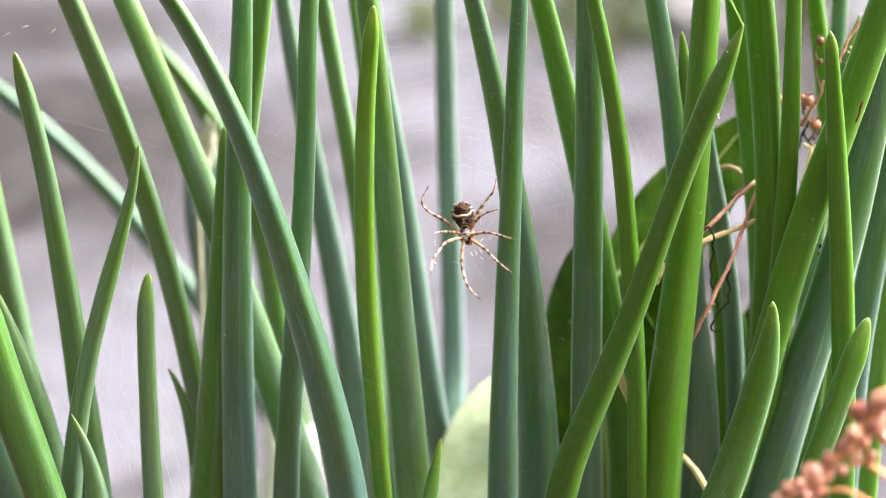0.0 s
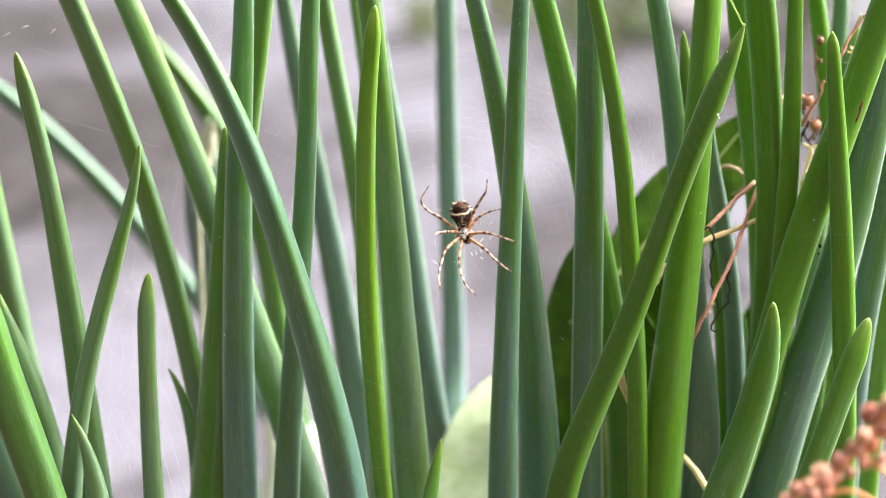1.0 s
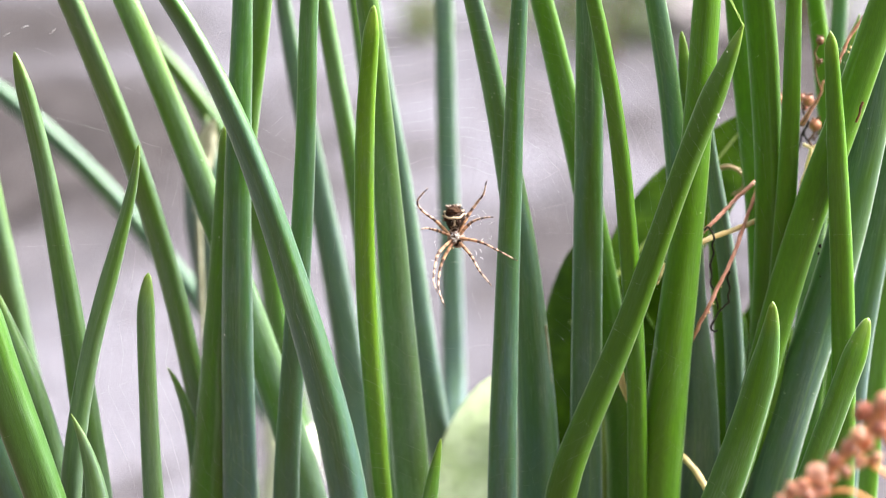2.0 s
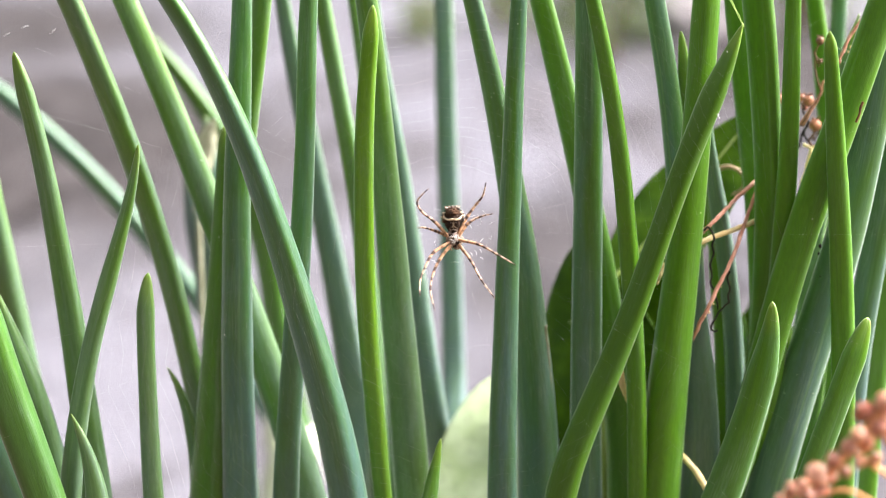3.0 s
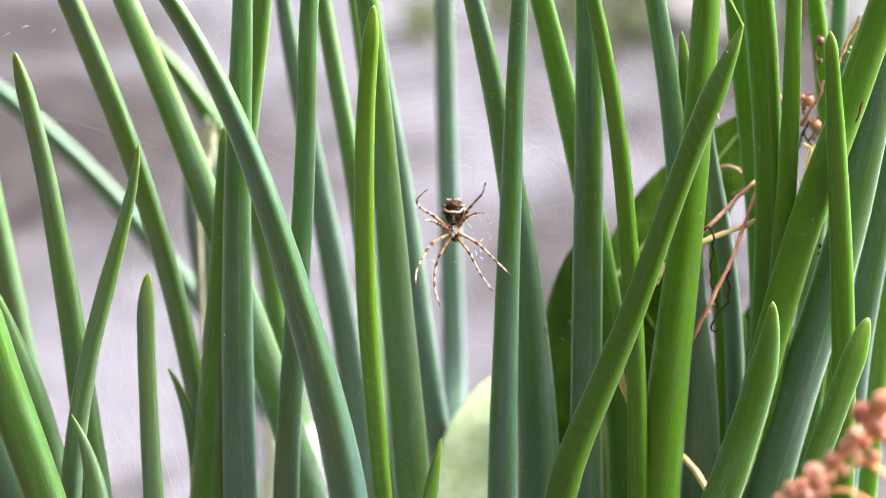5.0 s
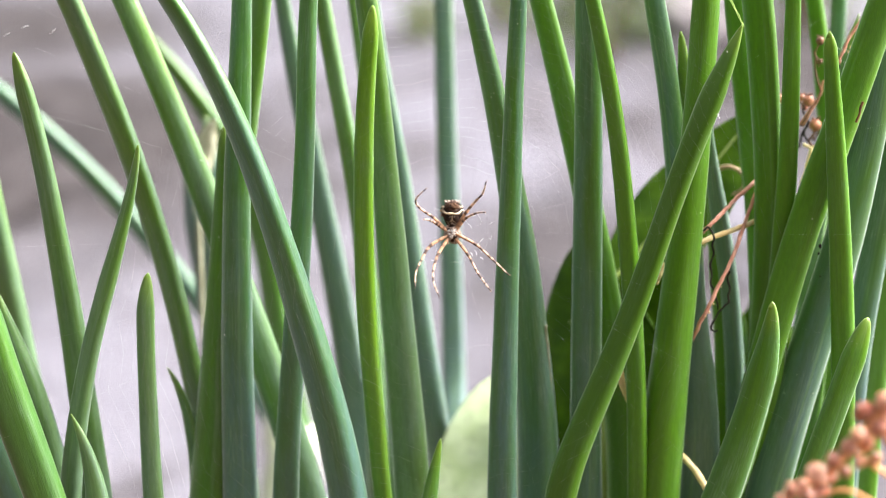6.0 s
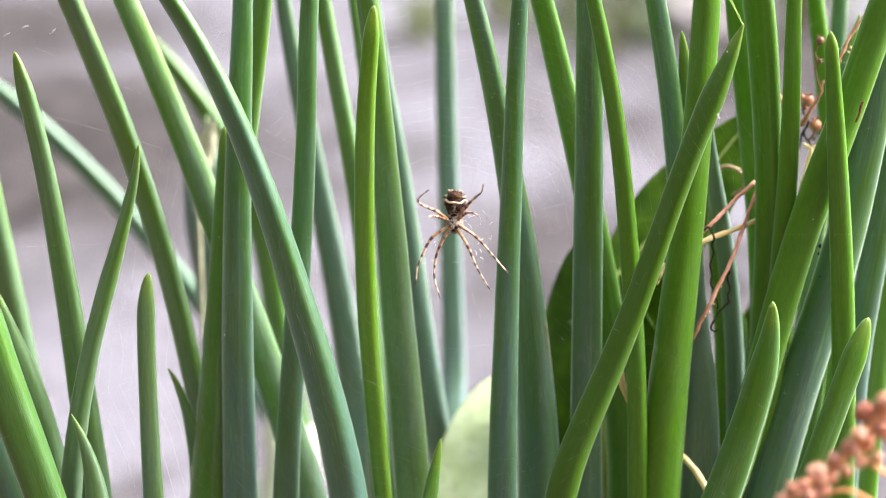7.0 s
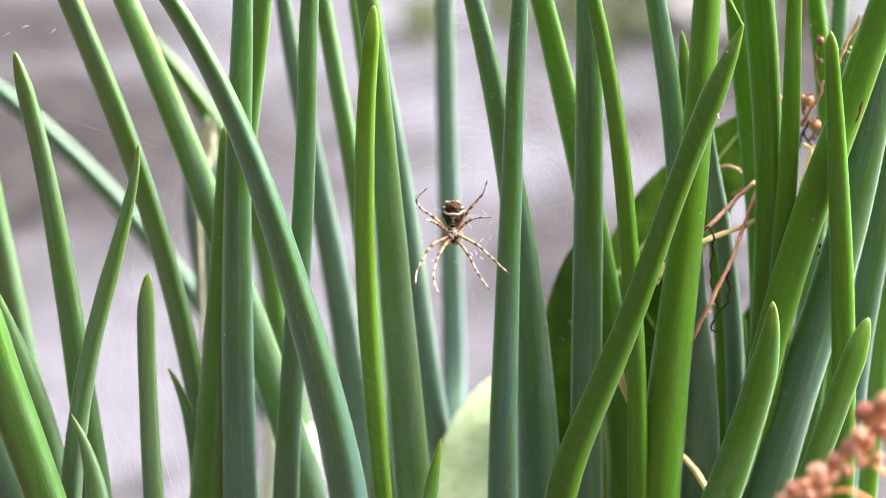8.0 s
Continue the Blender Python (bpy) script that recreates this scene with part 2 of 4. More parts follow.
def tube(bm, points, radii, sides=8, flat=1.0, side=Vector((0, 1, 0)), closed=True, keel=(0.0, 0.0), boxy=2.0, twist=0.0):
    """A tube along points; its second axis lies near side. UV: round it, and 0 to 1 along it."""
    uv = bm.loops.layers.uv.verify()
    rings = []
    total = sum((points[i + 1] - points[i]).length for i in range(len(points) - 1))
    run, runs = 0.0, []
    for i, p in enumerate(points):
        if i:
            run += (p - points[i - 1]).length
        runs.append(run / total)
        t = (points[min(i + 1, len(points) - 1)] - points[max(i - 1, 0)]).normalized()
        n = t.cross(side)
        n = n.normalized() if n.length > 1e-4 else t.orthogonal().normalized()
        b = n.cross(t).normalized()
        r = radii[i] if hasattr(radii, "__len__") else radii
        ring = []
        for k in range(sides):
            a = 2 * math.pi * k / sides
            q = r * (1 + keel[0] * math.sin(a) ** 2 * math.cos(3 * a + keel[1]))
            if boxy > 2:
                q *= (abs(math.cos(a)) ** boxy + abs(math.sin(a)) ** boxy) ** (-1 / boxy)
            u, w = q * math.cos(a), q * flat * math.sin(a)
            ring.append(bm.verts.new(p + n * (u * math.cos(twist) - w * math.sin(twist)) + b * (u * math.sin(twist) + w * math.cos(twist))))
        rings.append(ring)
    for i in range(len(rings) - 1):
        for k in range(sides):
            f = bm.faces.new((rings[i][k], rings[i][(k + 1) % sides], rings[i + 1][(k + 1) % sides], rings[i + 1][k]))
            for loop, (u, v) in zip(f.loops, ((k, i), (k + 1, i), (k + 1, i + 1), (k, i + 1))):
                loop[uv].uv = (u / sides, runs[v])
    if closed:
        bm.faces.new(rings[0][::-1])
        bm.faces.new(rings[-1])
    return rings


def smooth_line(points, n=6):
    """Catmull-Rom through a few points."""
    pts = [Vector(p) for p in points]
    pts = [2 * pts[0] - pts[1], *pts, 2 * pts[-1] - pts[-2]]
    out = []
    for i in range(1, len(pts) - 2):
        a, b, c, d = pts[i - 1:i + 3]
        for k in range(n):
            t = k / n
            out.append(0.5 * (2 * b + (c - a) * t + (2 * a - 5 * b + 4 * c - d) * t * t + (3 * b - a - 3 * c + d) * t ** 3))
    return [*out, pts[-2]]


def blob(bm, centre, radius, scale=(1, 1, 1), rough=0.0, seed=0.0, level=2):
    made = bmesh.ops.create_icosphere(bm, subdivisions=level, radius=1.0)["verts"]
    for v in made:
        k = 1 + rough * noise.noise(v.co * 2.2 + Vector((seed, seed * 2, 0)))
        v.co = Vector(centre) + Vector((v.co.x * scale[0], v.co.y * scale[1], v.co.z * scale[2])) * radius * k
    return made


# ---- ground ----
def ground():
    axis = [s * (0.02 * k if k < 60 else 1.2 * 1.13 ** (k - 60)) for s in (-1, 1) for k in range(s > 0, 112)]
    axis.sort()
    bm = bmesh.new()
    rows = []
    for y in axis:
        row = []
        for x in axis:
            near = math.exp(-((y - 0.02) / 0.16) ** 2)
            h = 0.006 * near + 0.004 * noise.noise(Vector((x * 30, y * 30, 0))) + 0.012 * noise.noise(Vector((x * 4, y * 4, 3)))
            h += 0.3 * min(1, max(0, (y - 8) / 60)) * noise.noise(Vector((x * 0.05, y * 0.05, 1)))
            row.append(bm.verts.new((x, y, h - 0.008)))
        rows.append(row)
    for i in range(len(rows) - 1):
        for j in range(len(rows) - 1):
            bm.faces.new((rows[i][j], rows[i][j + 1], rows[i + 1][j + 1], rows[i + 1][j]))
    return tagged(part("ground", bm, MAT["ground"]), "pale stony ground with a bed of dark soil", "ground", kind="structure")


ground()


def shade_wall(name, centre, size, label):
    """A plain dark wall out of view, added to keep sky light off the leaves."""
    bm = bmesh.new()
    bmesh.ops.create_cube(bm, size=1.0, matrix=Matrix.Translation(centre) @ Matrix.Diagonal((*size, 1)))
    bmesh.ops.bevel(bm, geom=bm.edges[:], offset=0.015, segments=2, affect="EDGES")
    return tagged(part(name, bm, MAT["wall"]), label, "wall", kind="structure")


# unseen, added: one darkens the left flanks, one the front faces
shade_wall("wall_west", (-1.35, 0.40, 0.55), (0.2, 3.6, 1.3), "plain dark unseen wall added to block light from the left")
shade_wall("wall_south", (0.0, -1.50, 0.95), (2.9, 0.2, 2.1), "plain dark unseen wall added behind the camera to cut frontal light")


# ---- onions ----
LEAVES = []


def onion_plant(x, y):
    plant = thing("onion_plant", pose(x, y, 0), "green spring onion with long hollow leaves rising from soil", "onion plant", "onion plants in the bed")
    bm = bmesh.new()
    tube(bm, [Vector((0.0008 * math.sin(k * 2), 0, -0.015 + 0.0085 * k)) for k in range(8)], [0.0085, 0.0095, 0.0088, 0.0078, 0.0072, 0.0068, 0.0063, 0.005], 16)
    part("stem", bm, MAT["sheath"], plant, "pale sheathed stem")
    return plant


def onion_leaf(plant, tint, foot, tip, bend, girth, point, taper, turn=None):
    """A hollow tapering leaf. foot: its start across the plant; tip: its end; bend: four terms of its curve;
    girth: radius at the foot, at the tip before it is pointed, and two terms of the bulge between; point: length of the pointed end; taper: how fast it narrows there; turn: how far its flat face turns away."""
    low = 0.03
    tall = tip[2] - low
    salt = len(LEAVES) * 1.7
    pts, radii, hs = [], [], []
    for k in range(41):
        h = 1 - (1 - k / 40) ** 1.6
        z = h * tall
        lean = min(1, z / 0.065)
        x = tip[0] * h - foot * h + h * (1 - h) * (bend[0] + bend[1] * h + bend[2] * h * h + bend[3] * h ** 3)
        wob = 0.0003 * noise.noise(Vector((z * 25, salt, 0)))
        pts.append(Vector((x + wob, tip[1] * lean * lean * (3 - 2 * lean), z)))
        r = girth[0] * (1 - h) + girth[1] * h + h * (1 - h) * (girth[2] + girth[3] * (2 * h - 1))
        r *= 1 + 0.03 * noise.noise(Vector((z * 40, salt, 5)))
        radii.append(max(0.00025, r * max(0.0, min(1, (1 - h) * tall / point)) ** taper))
        hs.append(h)
    bm = bmesh.new()
    layer = bm.verts.layers.float.new("tipness")
    flat = 0.62 + 0.14 * noise.noise(Vector((salt, 2, 2)))
    twist = 0.30 + 0.30 * noise.noise(Vector((salt, 4, 8))) if turn is None else turn
    # the widest span of the turned, flattened section
    span = max(abs(math.cos(a) * math.cos(twist) - flat * math.sin(a) * math.sin(twist)) * (abs(math.cos(a)) ** 2.5 + abs(math.sin(a)) ** 2.5) ** (-1 / 2.5) for a in (k * 0.05 for k in range(126)))
    radii = [r / span for r in radii]
    rings = tube(bm, pts, radii, 36, flat, keel=(0.04 + 0.10 * abs(noise.noise(Vector((salt, 7, 1)))), salt * 2.3), boxy=2.5, twist=twist)
    uv = bm.loops.layers.uv.verify()
    for f in bm.faces:
        for loop in f.loops:
            loop[uv].uv.y *= tall * 18
    for ring, z in zip(rings, pts):
        for v in ring:
            v[layer] = max(0.0, 1 - (tall - z.z) / 0.05)
    ob = part("leaf", bm, LEAF[tint], plant)
    ob.location = (foot, 0, low)
    k = max(i for i in range(41) if (pts[-1] - pts[i]).length > 0.0012)
    bm = bmesh.new()
    tube(bm, [*pts[k:], pts[-1] + Vector((0, 0, 0.0002))], [0.96 * radii[k], *(1.012 * r for r in radii[k + 1:]), 0.00005], 14, flat)
    part("tip", bm, MAT["leaf_tip"], ob, "pale dry tip")
    LEAVES.append((ob, foot, low, tall, salt))
    return ob


plant = onion_plant(-0.1305, 0.0620)
onion_leaf(plant, "glaucous", foot=0.0000, tip=(-0.0173, 0.0000, 0.1884), bend=(0.0167, -0.0079, -0.0053, 0.0000), girth=(0.00564, 0.00420, 0.00076, -0.00015), point=0.004, taper=0.45)
plant = onion_plant(-0.1140, 0.0007)
onion_leaf(plant, "teal", foot=-0.0040, tip=(-0.0310, 0.0013, 0.1563), bend=(0.0269, -0.0107, -0.0218, -0.0000), girth=(0.00609, 0.00536, 0.00066, -0.00109), point=0.004, taper=0.45)
onion_leaf(plant, "glaucous", foot=0.0000, tip=(0.0282, -0.0047, 0.2007), bend=(-0.0267, 0.0395, -0.1634, 0.1591), girth=(0.00396, 0.00256, -0.00060, -0.00154), point=0.040, taper=0.45)
onion_leaf(plant, "glaucous", foot=0.0040, tip=(-0.0170, 0.0033, 0.1584), bend=(-0.0294, 0.1572, -0.1185, -0.0001), girth=(0.00590, 0.00398, 0.00071, -0.00061), point=0.028, taper=0.55)
plant = onion_plant(-0.1010, -0.0063)
onion_leaf(plant, "dark", foot=-0.0040, tip=(-0.0342, -0.0087, 0.1909), bend=(0.0473, -0.0822, 0.0316, -0.0256), girth=(0.00514, 0.00645, 0.00060, -0.00008), point=0.040, taper=0.55)
onion_leaf(plant, "film", foot=0.0000, tip=(-0.0213, 0.0143, 0.2257), bend=(0.0336, -0.0982, 0.1603, -0.0703), girth=(0.00580, 0.00248, 0.00055, -0.00066), point=0.011, taper=0.45)
onion_leaf(plant, "glaucous", foot=0.0040, tip=(-0.0055, -0.0057, 0.1241), bend=(-0.0279, 0.0784, -0.0182, -0.0001), girth=(0.00429, 0.00481, 0.00007, 0.00011), point=0.040, taper=0.70)
plant = onion_plant(-0.0813, 0.1340)
onion_leaf(plant, "pale", foot=-0.0020, tip=(-0.0030, -0.0040, 0.1910), bend=(0.0342, -0.1647, 0.2669, -0.1364), girth=(0.00560, 0.00371, 0.00186, 0.00173), point=0.015, taper=0.55)
onion_leaf(plant, "pale", foot=0.0020, tip=(-0.0122, 0.0040, 0.1703), bend=(-0.0164, 0.1374, -0.2058, 0.0841), girth=(0.00453, 0.00302, 0.00130, 0.00119), point=0.020, taper=0.45)
plant = onion_plant(-0.0790, 0.0153)
onion_leaf(plant, "glaucous", foot=-0.0040, tip=(-0.0058, -0.0153, 0.1628), bend=(0.0271, -0.1700, 0.2801, -0.1607), girth=(0.00368, 0.00288, -0.00067, -0.00159), point=0.011, taper=0.45)
onion_leaf(plant, "film", foot=0.0000, tip=(-0.0049, 0.0087, 0.1276), bend=(0.0200, -0.0350, 0.0700, -0.0050), girth=(0.00290, 0.00215, -0.00050, -0.00002), point=0.020, taper=0.55)
onion_leaf(plant, "mid", foot=0.0040, tip=(0.0144, 0.0067, 0.2023), bend=(-0.0059, 0.0196, -0.0138, 0.0045), girth=(0.00851, 0.00155, 0.00300, -0.00020), point=0.004, taper=0.45)
plant = onion_plant(-0.0731, 0.2600)
onion_leaf(plant, "teal", foot=0.0000, tip=(-0.2729, 0.0000, 0.2571), bend=(0.1743, 0.0484, 0.0676, 0.2231), girth=(0.00475, 0.00302, 0.00158, 0.00130), point=0.050, taper=0.55)
plant = onion_plant(-0.0640, 0.0210)
onion_leaf(plant, "glaucous", foot=-0.0020, tip=(0.0067, 0.0070, 0.2932), bend=(0.0652, -0.2817, 0.2506, 0.0732), girth=(0.00407, 0.00259, 0.00022, 0.00033), point=0.050, taper=0.55)
onion_leaf(plant, "teal", foot=0.0020, tip=(-0.0009, -0.0070, 0.3032), bend=(-0.0033, 0.0718, -0.2131, 0.2465), girth=(0.00555, 0.00152, 0.00339, -0.00101), point=0.050, taper=0.55)
plant = onion_plant(-0.0603, 0.2250)
onion_leaf(plant, "dark", foot=0.0000, tip=(-0.0606, 0.0000, 0.2128), bend=(0.0379, -0.0684, 0.4072, -0.3076), girth=(0.00603, 0.00275, 0.00489, 0.00181), point=0.015, taper=0.45)
plant = onion_plant(-0.0491, 0.0120)
onion_leaf(plant, "teal", foot=0.0000, tip=(0.0317, 0.0000, 0.3033), bend=(-0.0209, -0.1186, 0.4013, -0.4396), girth=(0.00441, 0.00217, -0.00007, -0.00035), point=0.050, taper=0.55)
plant = onion_plant(-0.0430, 0.0000)
onion_leaf(plant, "teal", foot=0.0000, tip=(-0.0765, 0.0000, 0.2892), bend=(0.2957, -0.6575, 0.8861, -0.2868), girth=(0.00580, 0.00274, 0.00195, -0.00603), point=0.050, taper=0.55, turn=0.8)
plant = onion_plant(-0.0395, 0.0320)
onion_leaf(plant, "film", foot=0.0000, tip=(-0.0930, 0.0000, 0.2959), bend=(-0.1673, 0.6096, -0.6463, 0.2002), girth=(0.00247, 0.00341, 0.00351, -0.00051), point=0.050, taper=0.55, turn=0.55)
plant = onion_plant(-0.0353, 0.0360)
onion_leaf(plant, "film", foot=0.0000, tip=(-0.0944, 0.0000, 0.3106), bend=(0.1001, -0.2202, 0.3107, -0.1309), girth=(0.00568, 0.00298, 0.00058, -0.00205), point=0.050, taper=0.55, turn=-0.1)
plant = onion_plant(-0.0208, 0.0917)
onion_leaf(plant, "pale", foot=-0.0040, tip=(-0.0377, 0.0133, 0.2818), bend=(0.0134, -0.0004, -0.0299, -0.0133), girth=(0.00576, 0.00149, 0.00303, -0.00109), point=0.050, taper=0.55)
onion_leaf(plant, "film", foot=0.0000, tip=(-0.0236, -0.0217, 0.2993), bend=(0.0098, 0.0894, -0.1345, 0.0089), girth=(0.00379, 0.00218, 0.00108, 0.00025), point=0.050, taper=0.55)
onion_leaf(plant, "film", foot=0.0040, tip=(-0.0150, 0.0083, 0.2881), bend=(-0.0049, 0.1022, -0.0980, -0.0062), girth=(0.00432, 0.00117, 0.00026, 0.00038), point=0.050, taper=0.55)
plant = onion_plant(-0.0120, 0.0175)
onion_leaf(plant, "bright", foot=-0.0020, tip=(-0.0076, -0.0125, 0.2392), bend=(0.0011, -0.0326, -0.0293, 0.0378), girth=(0.00300, 0.00219, 0.00129, 0.00258), point=0.008, taper=0.45)
onion_leaf(plant, "glaucous", foot=0.0020, tip=(-0.0080, 0.0125, 0.1532), bend=(0.0208, -0.0379, -0.0047, 0.0381), girth=(0.00277, 0.00133, -0.00100, -0.00060), point=0.015, taper=0.85)
plant = onion_plant(-0.0082, 0.0065)
onion_leaf(plant, "mid", foot=-0.0020, tip=(0.0074, -0.0115, 0.1143), bend=(-0.0058, -0.0019, 0.0009, 0.0000), girth=(0.00415, 0.00180, -0.00004, -0.00004), point=0.015, taper=0.45)
onion_leaf(plant, "film", foot=0.0020, tip=(-0.0338, 0.0115, 0.3029), bend=(0.0267, 0.0233, -0.0951, 0.1720), girth=(0.00561, 0.00245, 0.00184, -0.00324), point=0.050, taper=0.55)
plant = onion_plant(0.0045, 0.1175)
onion_leaf(plant, "pale", foot=-0.0020, tip=(-0.0189, -0.0325, 0.2832), bend=(0.0400, -0.3293, 0.7083, -0.5909), girth=(0.00528, 0.00186, 0.00043, -0.00222), point=0.050, taper=0.55)
onion_leaf(plant, "pale", foot=0.0020, tip=(-0.0077, 0.0325, 0.2936), bend=(-0.0181, 0.1248, -0.2624, 0.1864), girth=(0.00513, 0.00298, -0.00056, 0.00075), point=0.050, taper=0.55)
plant = onion_plant(0.0128, 0.0100)
onion_leaf(plant, "fresh", foot=0.0000, tip=(0.1316, 0.0000, 0.2901), bend=(0.5421, -1.8355, 2.4674, -1.1835), girth=(0.00474, 0.00340, 0.00318, 0.00389), point=0.050, taper=0.55)
plant = onion_plant(0.0243, 0.0140)
onion_leaf(plant, "teal", foot=-0.0020, tip=(-0.0004, -0.0060, 0.2886), bend=(-0.0440, 0.0948, -0.0954, 0.0333), girth=(0.00496, 0.00228, -0.00057, -0.00230), point=0.050, taper=0.55)
onion_leaf(plant, "teal", foot=0.0020, tip=(-0.0312, 0.0060, 0.3028), bend=(0.0768, -0.0966, 0.1666, -0.1218), girth=(0.00741, 0.00231, -0.00105, -0.00517), point=0.050, taper=0.55, turn=0.55)
plant = onion_plant(0.0545, 0.0187)
onion_leaf(plant, "teal", foot=-0.0040, tip=(-0.0202, -0.0027, 0.3030), bend=(-0.0510, 0.2017, -0.2888, 0.1967), girth=(0.00512, 0.00299, 0.00115, 0.00022), point=0.050, taper=0.55)
onion_leaf(plant, "fresh", foot=0.0000, tip=(-0.0408, 0.0133, 0.2869), bend=(0.0671, 0.0356, -0.1905, 0.1549), girth=(0.00564, 0.00317, 0.00012, -0.00237), point=0.050, taper=0.55)
onion_leaf(plant, "fresh", foot=0.0040, tip=(-0.0270, -0.0107, 0.2886), bend=(0.0477, -0.0503, 0.1462, -0.0770), girth=(0.00370, 0.00129, 0.00129, 0.00292), point=0.050, taper=0.55)
plant = onion_plant(0.0699, 0.0087)
onion_leaf(plant, "fresh", foot=-0.0040, tip=(0.0089, 0.0013, 0.2885), bend=(-0.0394, 0.0744, 0.0020, -0.0544), girth=(0.00688, 0.00472, -0.00241, -0.00830), point=0.050, taper=0.55)
onion_leaf(plant, "dark", foot=0.0000, tip=(0.0236, -0.0187, 0.1567), bend=(-0.1330, 0.4724, -0.6035, 0.2941), girth=(0.00642, 0.00347, 0.00133, 0.00049), point=0.020, taper=0.45)
onion_leaf(plant, "bright", foot=0.0040, tip=(0.0005, 0.0173, 0.2301), bend=(0.0554, -0.1098, 0.0762, 0.0007), girth=(0.00353, 0.00200, -0.00044, -0.00038), point=0.013, taper=0.45)
plant = onion_plant(0.0787, 0.0215)
onion_leaf(plant, "teal", foot=-0.0020, tip=(-0.0247, 0.0035, 0.2874), bend=(0.0491, -0.1485, 0.3496, -0.2472), girth=(0.00412, 0.00263, 0.00100, 0.00039), point=0.050, taper=0.55)
onion_leaf(plant, "pale", foot=0.0020, tip=(-0.0020, -0.0035, 0.1689), bend=(-0.0451, 0.1850, -0.2153, 0.0604), girth=(0.00771, 0.00298, 0.00145, -0.00157), point=0.040, taper=0.45)
plant = onion_plant(0.0908, 0.0207)
onion_leaf(plant, "bright", foot=-0.0040, tip=(-0.0107, 0.0153, 0.1959), bend=(0.0340, -0.0706, 0.1362, -0.0856), girth=(0.00405, 0.00292, 0.00012, 0.00028), point=0.040, taper=0.85)
onion_leaf(plant, "mid", foot=0.0000, tip=(0.0291, -0.0347, 0.1531), bend=(-0.1192, 0.3641, -0.4173, 0.1636), girth=(0.00348, 0.00345, 0.00002, 0.00095), point=0.011, taper=0.45)
onion_leaf(plant, "mid", foot=0.0040, tip=(0.0033, 0.0193, 0.1411), bend=(0.1561, -0.4166, 0.2662, 0.0005), girth=(0.00368, 0.00136, -0.00037, -0.00044), point=0.008, taper=0.55)
plant = onion_plant(0.0923, 0.0230)
onion_leaf(plant, "deep", foot=-0.0040, tip=(0.0491, -0.0080, 0.2751), bend=(-0.0053, -0.1247, 0.4781, -0.4238), girth=(0.00641, 0.00374, 0.00307, 0.00015), point=0.050, taper=0.55)
onion_leaf(plant, "fresh", foot=0.0000, tip=(-0.0117, -0.0010, 0.3026), bend=(0.0036, 0.1089, -0.0410, -0.0318), girth=(0.00363, 0.00467, -0.00154, 0.00245), point=0.050, taper=0.55, turn=0.6)
onion_leaf(plant, "pale", foot=0.0040, tip=(-0.0132, 0.0090, 0.2137), bend=(-0.0042, 0.0091, 0.1271, -0.1493), girth=(0.00344, 0.00251, -0.00004, 0.00057), point=0.040, taper=0.45)
plant = onion_plant(0.1021, 0.0293)
onion_leaf(plant, "fresh", foot=-0.0040, tip=(-0.0004, -0.0133, 0.3030), bend=(-0.0307, 0.1053, -0.0518, -0.0395), girth=(0.00442, 0.00114, 0.00151, 0.00073), point=0.050, taper=0.55)
onion_leaf(plant, "fresh", foot=0.0000, tip=(-0.0166, 0.0087, 0.2865), bend=(-0.0281, 0.2048, -0.2609, 0.0584), girth=(0.00312, 0.00360, -0.00067, 0.00019), point=0.050, taper=0.55)
onion_leaf(plant, "mid", foot=0.0040, tip=(0.0168, 0.0047, 0.1451), bend=(-0.0115, 0.0343, -0.0375, 0.0309), girth=(0.00470, 0.00201, 0.00016, -0.00037), point=0.040, taper=0.55)
plant = onion_plant(0.1178, 0.0233)
onion_leaf(plant, "film", foot=-0.0040, tip=(0.0087, 0.0187, 0.2338), bend=(-0.0852, 0.1911, -0.1662, 0.0161), girth=(0.00377, 0.00208, -0.00020, 0.00017), point=0.011, taper=0.85)
onion_leaf(plant, "fresh", foot=0.0000, tip=(-0.0082, -0.0193, 0.2320), bend=(0.0260, -0.0410, 0.0688, -0.0449), girth=(0.00440, 0.00176, 0.00159, 0.00389), point=0.004, taper=0.55)
onion_leaf(plant, "deep", foot=0.0040, tip=(-0.0123, 0.0007, 0.2692), bend=(0.0315, 0.0060, -0.0501, 0.2947), girth=(0.00461, 0.00357, 0.00022, 0.00029), point=0.050, taper=0.55)
plant = onion_plant(0.1293, 0.0280)
onion_leaf(plant, "mid", foot=0.0000, tip=(0.0026, 0.0000, 0.2314), bend=(-0.0044, 0.0767, -0.1938, 0.2082), girth=(0.00461, 0.00345, 0.00098, 0.00025), point=0.050, taper=0.55)
plant = onion_plant(0.1319, 0.0780)
onion_leaf(plant, "fresh", foot=-0.0020, tip=(-0.0253, -0.0120, 0.2845), bend=(0.0317, -0.0347, 0.1157, -0.0675), girth=(0.00439, 0.00196, 0.00078, 0.00124), point=0.050, taper=0.55)
onion_leaf(plant, "teal", foot=0.0020, tip=(-0.0059, 0.0120, 0.2829), bend=(0.1175, -0.3837, 0.3085, 0.0250), girth=(0.00438, 0.00213, 0.00006, -0.00013), point=0.050, taper=0.55)
plant = onion_plant(0.1443, -0.0050)
onion_leaf(plant, "shaded", foot=0.0000, tip=(-0.0609, 0.0000, 0.2348), bend=(-0.9947, 2.6245, -2.9233, 1.1595), girth=(0.00456, 0.00405, -0.00182, -0.00645), point=0.020, taper=0.70, turn=0.6)


